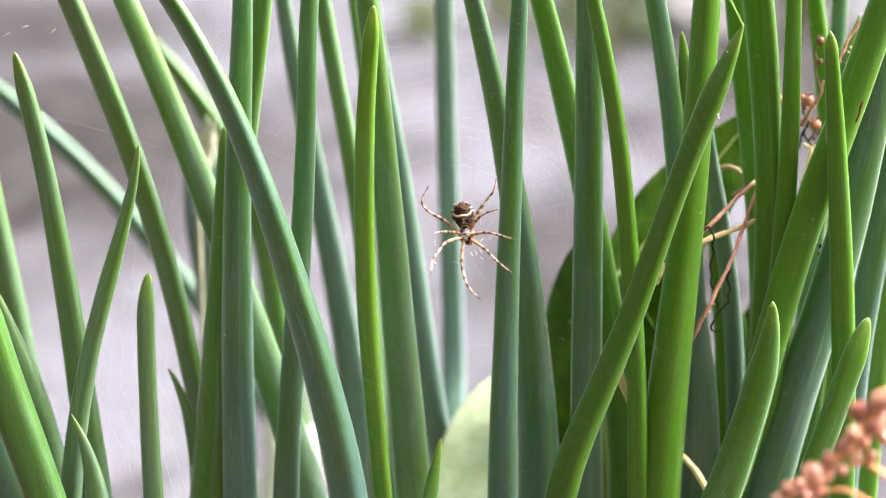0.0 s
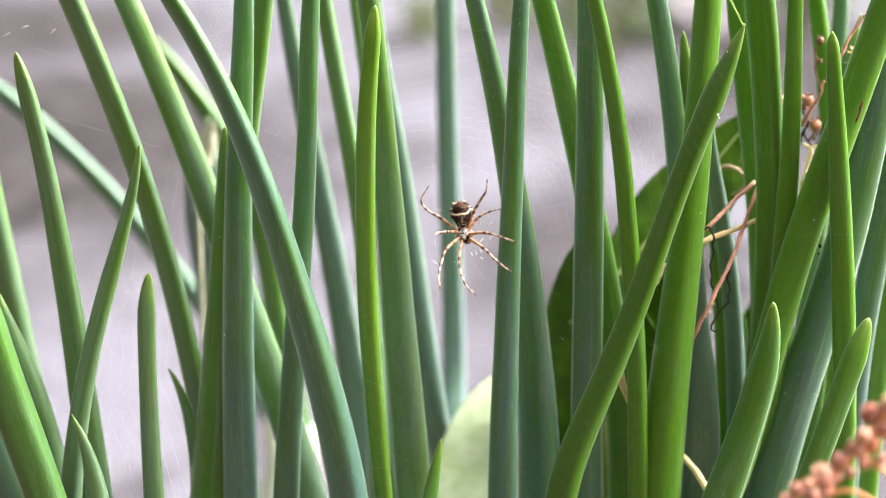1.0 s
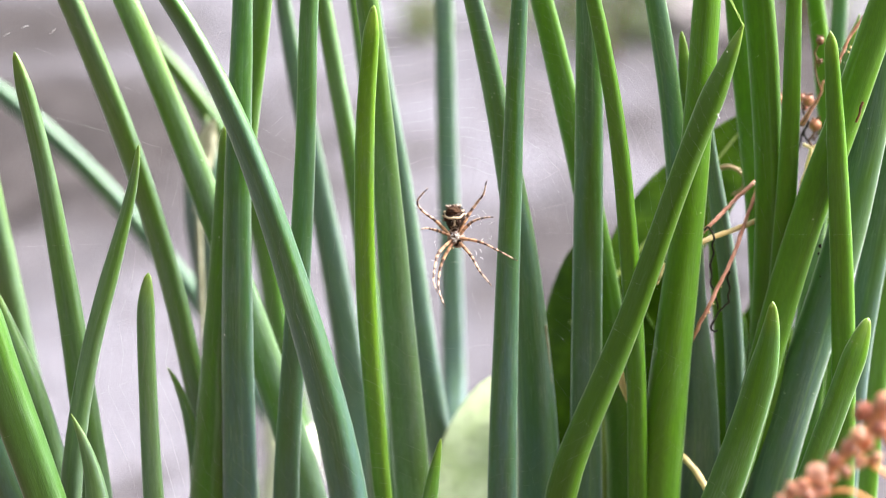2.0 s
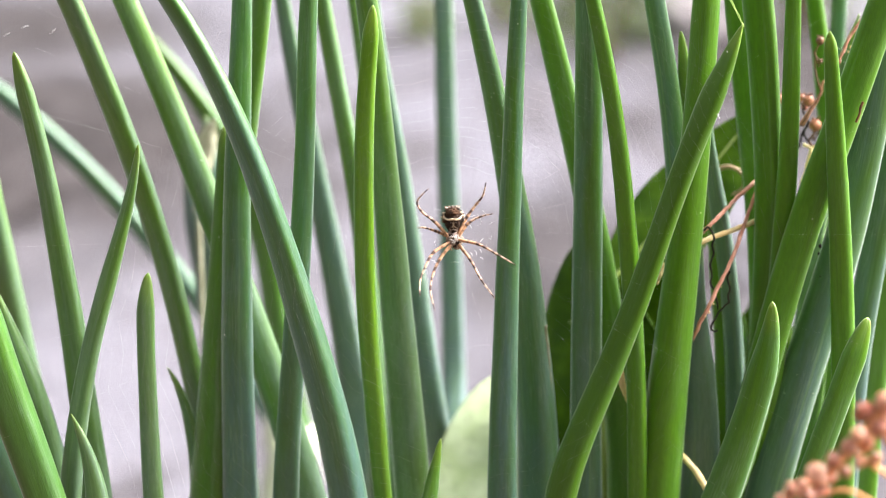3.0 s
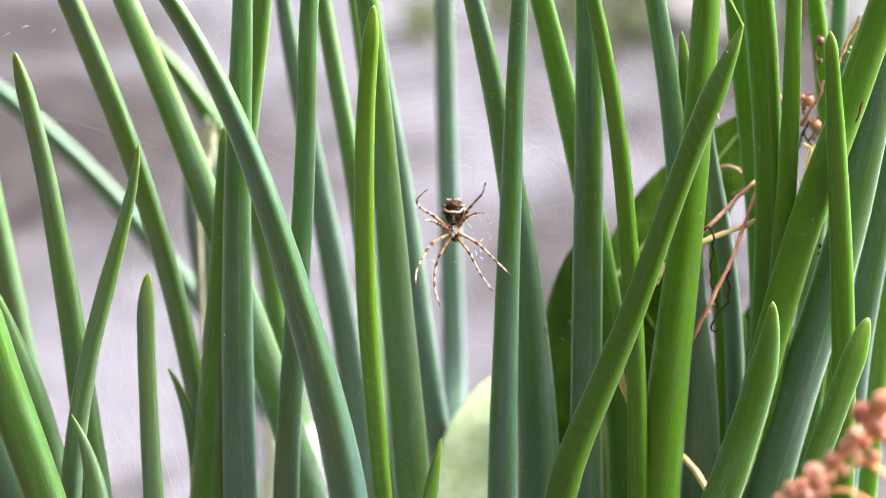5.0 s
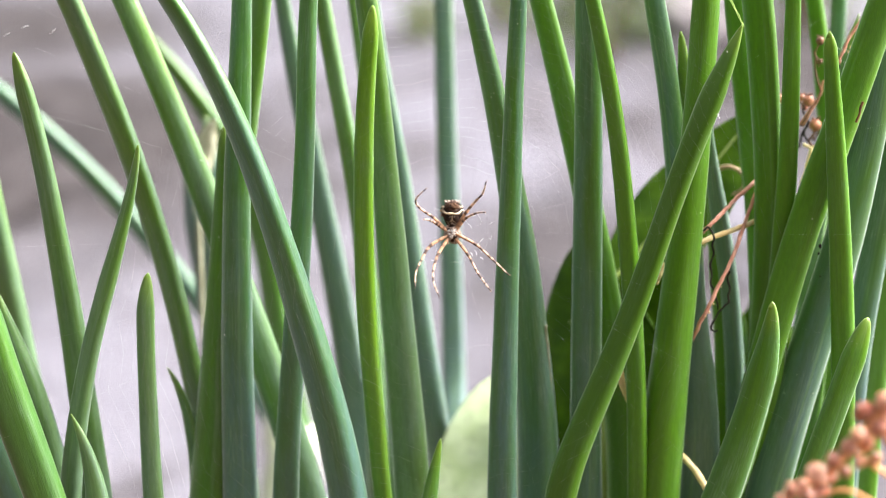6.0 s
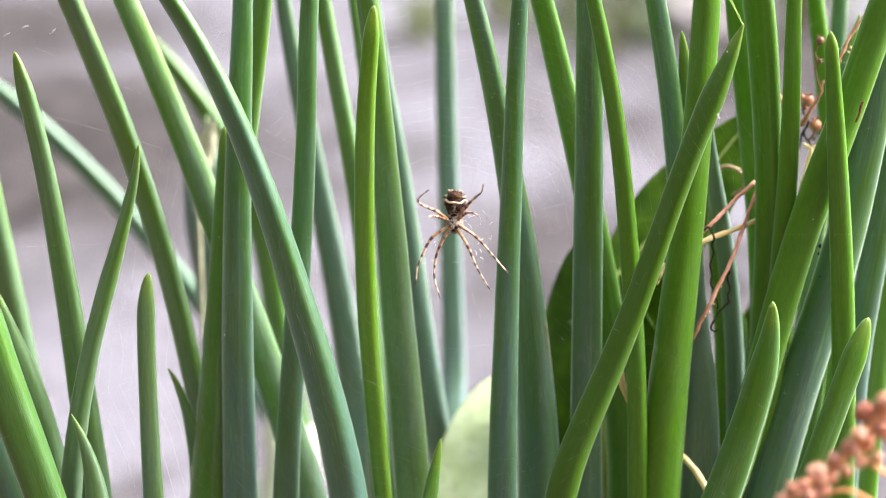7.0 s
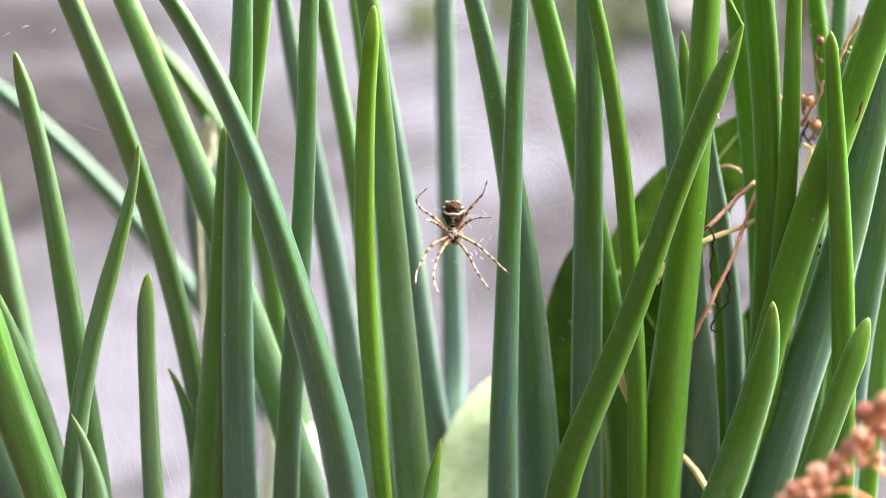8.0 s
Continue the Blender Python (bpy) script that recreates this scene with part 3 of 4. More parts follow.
# ---- broad leaves behind the onions ----
def broad_leaf(place, length, width, tint, cup, label, blunt=0.75):
    """An oval blade with a raised midrib, on its own short stalk. Built along +z from its base."""
    leaf = thing("broad_leaf", place, label, "leaf", "broad leaves behind the onions")
    bm = bmesh.new()
    n, k = 26, 12
    sheets = []
    for side in (0.0, 0.0005):
        rows = []
        for i in range(n + 1):
            s = i / n
            half = width / 2 * max(0.012, math.sin(math.pi * s ** 0.85)) ** blunt
            row = []
            for j in range(-k, k + 1):
                u = j / k
                ripple = 0.0012 * noise.noise(Vector((u * 2, s * 5, length * 90)))
                row.append(bm.verts.new((u * half, cup * (u * u) * half + side + ripple - 0.12 * length * s * s, s * length)))
            rows.append(row)
        sheets.append(rows)
    for rows, flip in zip(sheets, (False, True)):
        for i in range(n):
            for j in range(2 * k):
                f = (rows[i][j], rows[i][j + 1], rows[i + 1][j + 1], rows[i + 1][j])
                bm.faces.new(f[::-1] if flip else f)
    for i in range(n):
        for j in (0, 2 * k):
            bm.faces.new((sheets[0][i][j], sheets[0][i + 1][j], sheets[1][i + 1][j], sheets[1][i][j]))
    part("blade", bm, MAT[tint], leaf)
    bm = bmesh.new()
    tube(bm, [Vector((0, -0.0004 - 0.12 * length * (i / 14) ** 2, i / 14 * length)) for i in range(-3, 14)], [0.0011 - 0.00005 * i for i in range(17)], 8)
    part("midrib", bm, MAT["broad_vein" if tint == "broad_dark" else tint], leaf, "pale raised midrib")
    # its stalk, down to the soil
    root = place.inverted()
    start = place.translation
    line = [root @ Vector((start.x + 0.004 * k * k / 9, start.y + 0.002 * k, start.z * (1 - k / 3) - 0.004 * k)) for k in range(4)]
    bm = bmesh.new()
    tube(bm, smooth_line(line, 6), 0.0010, 8)
    part("stalk", bm, MAT["broad_vein" if tint == "broad_dark" else tint], leaf)
    return leaf


def stalk_leaf(base, tip, width, tint, cup, label, turn=0, blunt=0.75):
    """A broad leaf from its base to its tip, and turned about its own length."""
    way = Vector(tip) - Vector(base)
    z = way.normalized()
    x = Vector((0, 1, 0)).cross(z).normalized()
    turned = Matrix((x, z.cross(x), z)).transposed().to_4x4()
    place = Matrix.Translation(base) @ turned @ pose(0, 0, 0, 0, 0, turn)
    return broad_leaf(place, way.length, width, tint, cup, label, blunt)


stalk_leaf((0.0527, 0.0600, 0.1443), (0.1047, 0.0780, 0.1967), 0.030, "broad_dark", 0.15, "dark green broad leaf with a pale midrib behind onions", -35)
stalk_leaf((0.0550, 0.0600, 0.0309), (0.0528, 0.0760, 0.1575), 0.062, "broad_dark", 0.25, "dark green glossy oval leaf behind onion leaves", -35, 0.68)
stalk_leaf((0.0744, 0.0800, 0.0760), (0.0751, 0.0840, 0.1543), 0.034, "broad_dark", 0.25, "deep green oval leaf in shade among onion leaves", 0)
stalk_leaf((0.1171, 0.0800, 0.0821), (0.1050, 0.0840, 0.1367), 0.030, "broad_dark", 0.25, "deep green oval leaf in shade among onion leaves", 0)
stalk_leaf((0.0210, 0.0450, 0.0532), (0.0214, 0.1000, 0.1003), 0.048, "broad_lit", 0.3, "pale green rounded leaf coloured as if catching the daylight", 12, 0.5)

stalk_leaf((-0.0871, 0.1210, 0.1640), (-0.0818, 0.1230, 0.1914), 0.0095, "dry_edge", 0.4, "pale withered leaf tip behind the onion leaves", 30, 0.6)


# ---- dry twigs, straws and seed heads ----
def dry_stem(name, line, thick, tint, label, category, taper=0.7):
    pts = smooth_line(line, 7)
    bm = bmesh.new()
    n = len(pts)
    tube(bm, [p + 0.0003 * noise.noise_vector(p * 450) for p in pts], [thick / 2 * (1 - (1 - taper) * i / n) * (1 + 0.15 * noise.noise(p * 400)) for i, p in enumerate(pts)], 10, 0.8)
    return tagged(part(name, bm, MAT[tint]), label, category, "dry twigs among the onions")


dry_stem("dry_twig", [(0.0936, 0.0260, 0.1851), (0.0871, 0.0220, 0.1802), (0.0803, 0.0150, 0.1755), (0.0766, 0.0140, 0.1720)], 0.0013, "red_twig", "thin reddish-brown dry twig lodged between onion leaves", "twig", 0.9)
dry_stem("dry_twig", [(0.0951, 0.0280, 0.1837), (0.0938, 0.0260, 0.1812), (0.0907, 0.0220, 0.1741), (0.0855, 0.0140, 0.1638), (0.0810, 0.0105, 0.1560), (0.0770, 0.0095, 0.1477), (0.0741, 0.0120, 0.1398)], 0.0012, "red_twig", "long reddish-brown dry twig hanging across onion leaves", "twig", 1.0)
dry_stem("straw", [(0.0738, 0.0150, 0.1677), (0.0817, 0.0180, 0.1703), (0.0890, 0.0220, 0.1719), (0.0964, 0.0260, 0.1741)], 0.0017, "straw", "short yellow straw lying between onion leaves", "straw", 0.9)
dry_stem("straw", [(0.0700, 0.0180, 0.1055), (0.0722, 0.0120, 0.1038), (0.0757, 0.0080, 0.1005), (0.0790, 0.0040, 0.0951)], 0.0021, "straw", "bent yellow straw low among the onion leaves", "straw", 1.0)
dry_stem("straw", [(0.0506, 0.0130, 0.1381), (0.0527, 0.0120, 0.1305), (0.0546, 0.0130, 0.1237), (0.0579, 0.0170, 0.1172)], 0.0022, "straw", "pale yellow straw behind a slanting onion leaf", "straw", 0.9)
dry_stem("straw", [(0.0559, 0.0750, 0.1037), (0.0572, 0.0750, 0.0857), (0.0583, 0.0750, 0.0737), (0.0594, 0.0750, 0.0451)], 0.0027, "pale_straw", "pale upright straw deep among the onion leaves", "straw", 0.9)
dry_stem("straw", [(0.0640, 0.0190, 0.1554), (0.0650, 0.0180, 0.1587), (0.0660, 0.0180, 0.1619)], 0.0015, "straw", "short pale straw between two onion leaves", "straw", 0.8)
dry_stem("black_tendril", [(0.0758, 0.0125, 0.1718), (0.0770, 0.0125, 0.1731), (0.0783, 0.0125, 0.1738), (0.0797, 0.0125, 0.1709), (0.0794, 0.0125, 0.1685), (0.0799, 0.0125, 0.1662), (0.0790, 0.0125, 0.1624), (0.0796, 0.0125, 0.1593), (0.0793, 0.0125, 0.1569), (0.0808, 0.0125, 0.1535), (0.0817, 0.0125, 0.1490)], 0.0007, "black_twig", "thin blackened withered tendril hanging on a stem", "tendril")
dry_stem("black_tendril", [(0.0847, 0.0115, 0.1609), (0.0841, 0.0115, 0.1585), (0.0849, 0.0115, 0.1561), (0.0843, 0.0115, 0.1537), (0.0848, 0.0115, 0.1516), (0.0834, 0.0115, 0.1504), (0.0818, 0.0115, 0.1484), (0.0810, 0.0115, 0.1466), (0.0797, 0.0115, 0.1447), (0.0796, 0.0115, 0.1432), (0.0808, 0.0115, 0.1425), (0.0816, 0.0115, 0.1430)], 0.0007, "black_twig", "thin blackened crooked tendril hanging on a stem", "tendril")
dry_stem("curled_leaf", [(0.0867, 0.0560, 0.1839), (0.0904, 0.0550, 0.1848), (0.0935, 0.0540, 0.1837), (0.0954, 0.0540, 0.1810), (0.0946, 0.0550, 0.1775), (0.0921, 0.0570, 0.1755)], 0.0014, "curled", "brown curled edge of a dry leaf", "dry leaf")
dry_stem("dry_twig", [(0.1263, 0.0340, 0.2344), (0.1241, 0.0340, 0.2311), (0.1217, 0.0340, 0.2277), (0.1199, 0.0340, 0.2228), (0.1189, 0.0340, 0.2199)], 0.0011, "red_twig", "thin pinkish-brown dry twig behind an onion leaf", "twig", 0.8)
dry_stem("dry_twig", [(0.1192, 0.0020, 0.2124), (0.1188, 0.0020, 0.2108), (0.1182, 0.0020, 0.2085), (0.1177, 0.0020, 0.2064)], 0.0008, "husk", "short brown dry husk stuck to an onion leaf", "twig", 0.9)


dry_stem("fibre", [(0.0809, 0.0100, 0.2427), (0.0825, 0.0060, 0.2388), (0.0836, -0.0050, 0.2341)], 0.00028, "leaf_tip", "thin pale fibre caught at an onion leaf tip", "fibre")
dry_stem("fibre", [(0.0802, 0.0100, 0.2430), (0.0812, 0.0060, 0.2405), (0.0835, -0.0050, 0.2338)], 0.00022, "leaf_tip", "thin pale fibre caught at an onion leaf tip", "fibre")


dry_stem("dry_strip", [(0.0309, 0.0168, 0.1432), (0.0316, 0.0168, 0.1353), (0.0324, 0.0168, 0.1274), (0.0330, 0.0168, 0.1203), (0.0331, 0.0168, 0.1158)], 0.0008, "dry_edge", "thin beige withered strip along an onion leaf edge", "dry strip", 0.7)


def crumb(p, r, tint, label):
    bm = bmesh.new()
    blob(bm, (0, 0, 0), r, (0.8, 0.6, 1.3), 0.5, r * 7000, 2)
    ob = tagged(part("crumb", bm, MAT[tint]), label, "crumb", "dry crumbs on stems and leaves")
    ob.location = p


for spot, size in (((0.0834, 0.0118, 0.1602), 0.0003), ((0.0846, 0.0130, 0.1623), 0.00025), ((0.0820, 0.0095, 0.1566), 0.00025), ((0.0798, 0.0090, 0.1516), 0.0003), ((0.0785, 0.0090, 0.1490), 0.00035), ((0.0775, 0.0088, 0.1478), 0.00025)):
    crumb(spot, size, "straw", "tiny yellowish dry crumb stuck to a stem")
for spot, size in (((0.0765, -0.0090, 0.2100), 0.0003), ((0.0769, -0.0090, 0.2092), 0.0002), ((0.0740, 0.0010, 0.1804), 0.00015), ((0.1019, 0.0090, 0.1400), 0.0002), ((-0.0647, 0.0090, 0.1421), 0.0002), ((0.0786, -0.0080, 0.2275), 0.0002)):
    crumb(spot, size, "silk", "tiny whitish flake stuck to an onion leaf")


def seed_head():
    """A dry seed head: a stalk with side twigs and round brown capsules."""
    base = Vector((0.1084, 0.0440, 0.1752))
    head = thing("seed_head", Matrix.Translation(base), "dry brown seed head with round capsules among onion leaves", "seed head")

    def twig(line, thick, tint, label=""):
        pts = [p - base for p in smooth_line(line, 6)]
        bm = bmesh.new()
        tube(bm, [p + 0.0003 * noise.noise_vector(p * 350) for p in pts], [thick / 2 * (1 + 0.2 * noise.noise(p * 500)) for p in pts], 8)
        part("twig", bm, MAT[tint], head, label)

    twig([(0.1114, 0.0440, 0.1813), (0.1105, 0.0500, 0.1596), (0.1083, 0.0520, 0.1257), (0.0900, 0.0540, 0.0500), (0.0880, 0.0550, -0.0100)], 0.0014, "straw")
    twig([(0.1114, 0.0440, 0.1813), (0.1118, 0.0420, 0.1845), (0.1127, 0.0420, 0.1880), (0.1137, 0.0420, 0.1926)], 0.0013, "straw", "yellow lower stalk")
    twig([(0.1109, 0.0420, 0.1940), (0.1123, 0.0420, 0.1933), (0.1137, 0.0420, 0.1929), (0.1152, 0.0420, 0.1936)], 0.001, "straw")
    twig([(0.1094, 0.0420, 0.1999), (0.1113, 0.0420, 0.2029), (0.1135, 0.0420, 0.2066), (0.1156, 0.0420, 0.2101)], 0.0006, "red_twig")
    twig([(0.1099, 0.0420, 0.1998), (0.1117, 0.0420, 0.2029), (0.1138, 0.0420, 0.2066), (0.1157, 0.0420, 0.2101)], 0.0008, "husk")
    twig([(0.1105, 0.0420, 0.1996), (0.1121, 0.0420, 0.2029), (0.1141, 0.0420, 0.2066), (0.1159, 0.0420, 0.2101)], 0.0006, "red_twig")
    twig([(0.1108, 0.0420, 0.1995), (0.1124, 0.0420, 0.2029), (0.1143, 0.0420, 0.2066), (0.1160, 0.0420, 0.2101)], 0.0004, "red_twig")
    twig([(0.1157, 0.0420, 0.2101), (0.1160, 0.0420, 0.2111), (0.1161, 0.0420, 0.2125), (0.1166, 0.0420, 0.2139)], 0.0007, "red_twig")
    twig([(0.1157, 0.0420, 0.2104), (0.1149, 0.0420, 0.2125), (0.1143, 0.0420, 0.2146), (0.1136, 0.0420, 0.2180), (0.1137, 0.0420, 0.2208), (0.1133, 0.0420, 0.2225)], 0.0006, "husk")
    twig([(0.1133, 0.0420, 0.2223), (0.1139, 0.0420, 0.2235), (0.1144, 0.0420, 0.2247)], 0.0006, "husk")
    twig([(0.1137, 0.0420, 0.2213), (0.1142, 0.0420, 0.2201), (0.1145, 0.0420, 0.2191), (0.1153, 0.0420, 0.2191), (0.1156, 0.0420, 0.2197), (0.1149, 0.0420, 0.2203)], 0.0005, "husk")
    twig([(0.1139, 0.0420, 0.2191), (0.1147, 0.0420, 0.2185), (0.1143, 0.0420, 0.2178)], 0.0004, "husk")
    twig([(0.1191, 0.0360, 0.2204), (0.1190, 0.0360, 0.2193), (0.1196, 0.0360, 0.2185), (0.1193, 0.0360, 0.2170)], 0.0006, "black_twig")
    twig([(0.1200, 0.0360, 0.2135), (0.1204, 0.0360, 0.2141), (0.1208, 0.0360, 0.2139)], 0.0005, "husk")
    twig([(0.1181, 0.0360, 0.2245), (0.1202, 0.0360, 0.2239), (0.1221, 0.0360, 0.2233)], 0.00009, "silk")
    twig([(0.1221, 0.0360, 0.2231), (0.1231, 0.0360, 0.2229), (0.1234, 0.0360, 0.2238), (0.1229, 0.0360, 0.2245), (0.1237, 0.0360, 0.2241)], 0.0005, "straw")
    twig([(0.1186, 0.0360, 0.2207), (0.1207, 0.0360, 0.2200), (0.1226, 0.0360, 0.2195)], 0.00006, "silk")
    twig([(0.1123, 0.0420, 0.2015), (0.1118, 0.0420, 0.1996), (0.1107, 0.0420, 0.1975), (0.1100, 0.0420, 0.1947), (0.1097, 0.0420, 0.1929)], 0.0007, "black_twig")
    twig([(0.1120, 0.0420, 0.2000), (0.1112, 0.0420, 0.1984), (0.1114, 0.0420, 0.1968), (0.1126, 0.0420, 0.1947)], 0.0006, "black_twig")
    twig([(0.1142, 0.0420, 0.1980), (0.1135, 0.0420, 0.1964), (0.1127, 0.0420, 0.1952), (0.1135, 0.0420, 0.1933)], 0.0008, "husk")
    twig([(0.1154, 0.0420, 0.1980), (0.1144, 0.0420, 0.1963), (0.1136, 0.0420, 0.1952)], 0.0006, "husk")
    twig([(0.1170, 0.0420, 0.2005), (0.1164, 0.0420, 0.1977), (0.1153, 0.0420, 0.1950), (0.1147, 0.0420, 0.1933)], 0.0004, "black_twig")
    twig([(0.1109, 0.0420, 0.2062), (0.1104, 0.0420, 0.2045), (0.1110, 0.0420, 0.2031)], 0.0006, "black_twig")
    twig([(0.1092, 0.0420, 0.2081), (0.1102, 0.0420, 0.2064), (0.1109, 0.0420, 0.2047)], 0.0005, "husk")
    for i, (p, r) in enumerate(((((0.1121, 0.0430, 0.2075), 0.0017), ((0.1142, 0.0410, 0.2001), 0.0019), ((0.1039, 0.0460, 0.2076), 0.0015), ((0.1147, 0.0420, 0.2259), 0.0013), ((0.1107, 0.0460, 0.2080), 0.0011), ((0.1115, 0.0450, 0.2051), 0.001), ((0.1149, 0.0410, 0.2195), 0.0005)))):
        bm = bmesh.new()
        blob(bm, (0, 0, 0), r, (1, 1, 1.06), 0.12, i, 3)
        cap = part("capsule", bm, MAT["husk" if i in (3, 6) else "seed"], head)
        cap.location = Vector(p) - base
        bm = bmesh.new()
        for k in range(5):
            a = k * 1.257 + i
            tube(bm, [Vector((0.3 * r * math.cos(a), 0.3 * r * math.sin(a), 0.85 * r)), Vector((0.62 * r * math.cos(a), 0.62 * r * math.sin(a), 1.15 * r)), Vector((0.8 * r * math.cos(a), 0.8 * r * math.sin(a), 1.5 * r))], [0.16 * r, 0.12 * r, 0.03 * r], 5)
        part("calyx", bm, MAT["husk"], cap, "dry pointed sepals")
    return head


seed_head()


def flower_spike():
    """A spike of rounded salmon buds on short stems, before the bed."""
    base = Vector((0.0820, -0.1180, 0.1227))
    spike = thing("flower_spike", Matrix.Translation(base), "salmon-orange spike of small round buds before the onions", "flower")
    rnd = random.Random(5)

    def stem(line, thick):
        pts = [p - base for p in smooth_line(line, 5)]
        bm = bmesh.new()
        tube(bm, pts, [thick / 2 * (1 + 0.15 * noise.noise(p * 300)) for p in pts], 8)
        part("stem", bm, MAT["bud_stem"], spike)

    stem([(0.0820, -0.1180, 0.1227), (0.0825, -0.1180, 0.1349), (0.0875, -0.1180, 0.1437), (0.0936, -0.1180, 0.1510), (0.1018, -0.1180, 0.1629)], 0.0020)
    stem([(0.0780, -0.1160, -0.0100), (0.0790, -0.1180, 0.0300), (0.0812, -0.1190, 0.0800), (0.0820, -0.1180, 0.1227)], 0.0022)
    stem([(0.0840, -0.1180, 0.1376), (0.0913, -0.1190, 0.1396), (0.0989, -0.1200, 0.1357)], 0.0011)
    stem([(0.0930, -0.1180, 0.1484), (0.0961, -0.1190, 0.1460), (0.1018, -0.1200, 0.1424)], 0.0014)
    stem([(0.0791, -0.1170, 0.1209), (0.0792, -0.1170, 0.1346), (0.0771, -0.1170, 0.1379)], 0.0012)
    buds = ((1560,715,25), (1523,735,22), (1508,766,17), (1500,795,21), (1471,815,17), (1447,845,26), (1400,866,20), (1426,874,18), (1384,888,14), (1470,846,15), (1460,876,15), (1530,790,17), (1547,757,20), (1520,775,13), (1565,776,15), (1543,806,12), (1490,830,13), (1515,818,12), (1445,872,15), (1416,852,12), (1557,742,17), (1536,762,14), (1590,700,22))
    for i, (x, y, r) in enumerate(buds):
        size = r * 0.000103
        place = Vector((0.09393 + (x - 1517) * 0.0001272, -0.118 + rnd.uniform(-0.002, 0.002), 0.15633 - (y - 740) * 0.0001332)) - base
        bm = bmesh.new()
        blob(bm, (0, 0, 0), size, (0.95, 0.95, 1.1), 0.16, i * 1.3, 3)
        bud = part("bud", bm, MAT["bud"], spike)
        bud.matrix_basis = Matrix.Translation(place) @ pose(0, 0, 0, rnd.uniform(-40, 40), rnd.uniform(-50, 50), 0)
        bm = bmesh.new()
        for k in range(5):
            a = k * 1.257
            tube(bm, [Vector((0.9 * size * math.cos(a), 0.9 * size * math.sin(a), -0.35 * size)), Vector((0.98 * size * math.cos(a), 0.98 * size * math.sin(a), 0.1 * size)), Vector((0.6 * size * math.cos(a), 0.6 * size * math.sin(a), 0.9 * size)), Vector((0.25 * size * math.cos(a), 0.25 * size * math.sin(a), 1.32 * size))], [0.1 * size, 0.2 * size, 0.16 * size, 0.04 * size], 5)
        part("sepal", bm, MAT["bud"], bud)
    return spike


spike = flower_spike()


def speck(p, r):
    bm = bmesh.new()
    blob(bm, (0, 0, 0), r, (0.9, 0.6, 1.2), 0.4, r * 9000, 2)
    ob = tagged(part("speck", bm, MAT["black_twig"]), "tiny black speck stuck to an onion leaf", "speck", "specks on the leaves")
    ob.location = p


speck((0.1094, 0.0045, 0.1699), 0.00055)
speck((0.1091, 0.0045, 0.1677), 0.00035)
speck((0.1101, 0.0055, 0.1607), 0.00022)


# ---- stones and bushes beyond the bed ----
def rock(x, y, size, squash, seed):
    bm = bmesh.new()
    for v in blob(bm, (0, 0, 0), size, (1.25, 0.9, squash), 0.35, seed, 4):
        v.co *= 1 + 0.06 * noise.noise(v.co * 6 / size + Vector((seed, 0, 0)))
    ob = tagged(part("stone", bm, MAT["rock"]), "rough grey weathered stone on pale ground", "stone", "stones behind the bed")
    ob.matrix_basis = pose(x, y, size * squash * 0.35, 0, 0, seed * 50)
    return ob




def bush(x, y, size, seed):
    """A low bush: a few limbs and many small leaves."""
    plant = thing("bush", pose(x, y, 0), "low green bush on the ground behind the bed", "bush", "bushes behind the bed")
    rnd = random.Random(seed)
    ends = []
    for k in range(7):
        bm = bmesh.new()
        a, e = rnd.uniform(0, 6.28), rnd.uniform(0.5, 1.3)
        end = Vector((math.cos(a) * math.cos(e), math.sin(a) * math.cos(e), math.sin(e))) * size * rnd.uniform(0.6, 0.95)
        tube(bm, [Vector((0, 0, -0.02)), end * 0.5 + Vector((0, 0, 0.03)), end], [0.03 * size, 0.02 * size, 0.006 * size], 6)
        part("limb", bm, MAT["husk"], plant)
        ends.append(end)
    bm = bmesh.new()
    for k in range(900):
        c = rnd.choice(ends) * rnd.uniform(0.45, 1.05) + Vector([rnd.gauss(0, 0.16 * size) for _ in range(3)])
        c.z = abs(c.z)
        q = Euler([rnd.uniform(0, 6.28) for _ in range(3)]).to_matrix()
        w, l = 0.022 * size * rnd.uniform(0.7, 1.3), 0.06 * size * rnd.uniform(0.7, 1.3)
        vs = [bm.verts.new(c + q @ Vector(p)) for p in ((0, 0, 0), (w, l * 0.4, 0.004), (0, l, 0), (-w, l * 0.4, 0.004))]
        bm.faces.new(vs)
    tagged(part("foliage", bm, MAT["bush"], plant), kind="stuff")
    return plant


bush(-0.04, 2.50, 0.09, 1)
bush(0.25, 2.20, 0.20, 2)
bush(0.62, 2.60, 0.22, 3)
bush(0.10, 2.75, 0.14, 4)
rock(0.40, 2.60, 0.09, 0.7, 6)


# ---- orb web ----
HUB = Vector((0.0025, -0.0220, 0.1793))


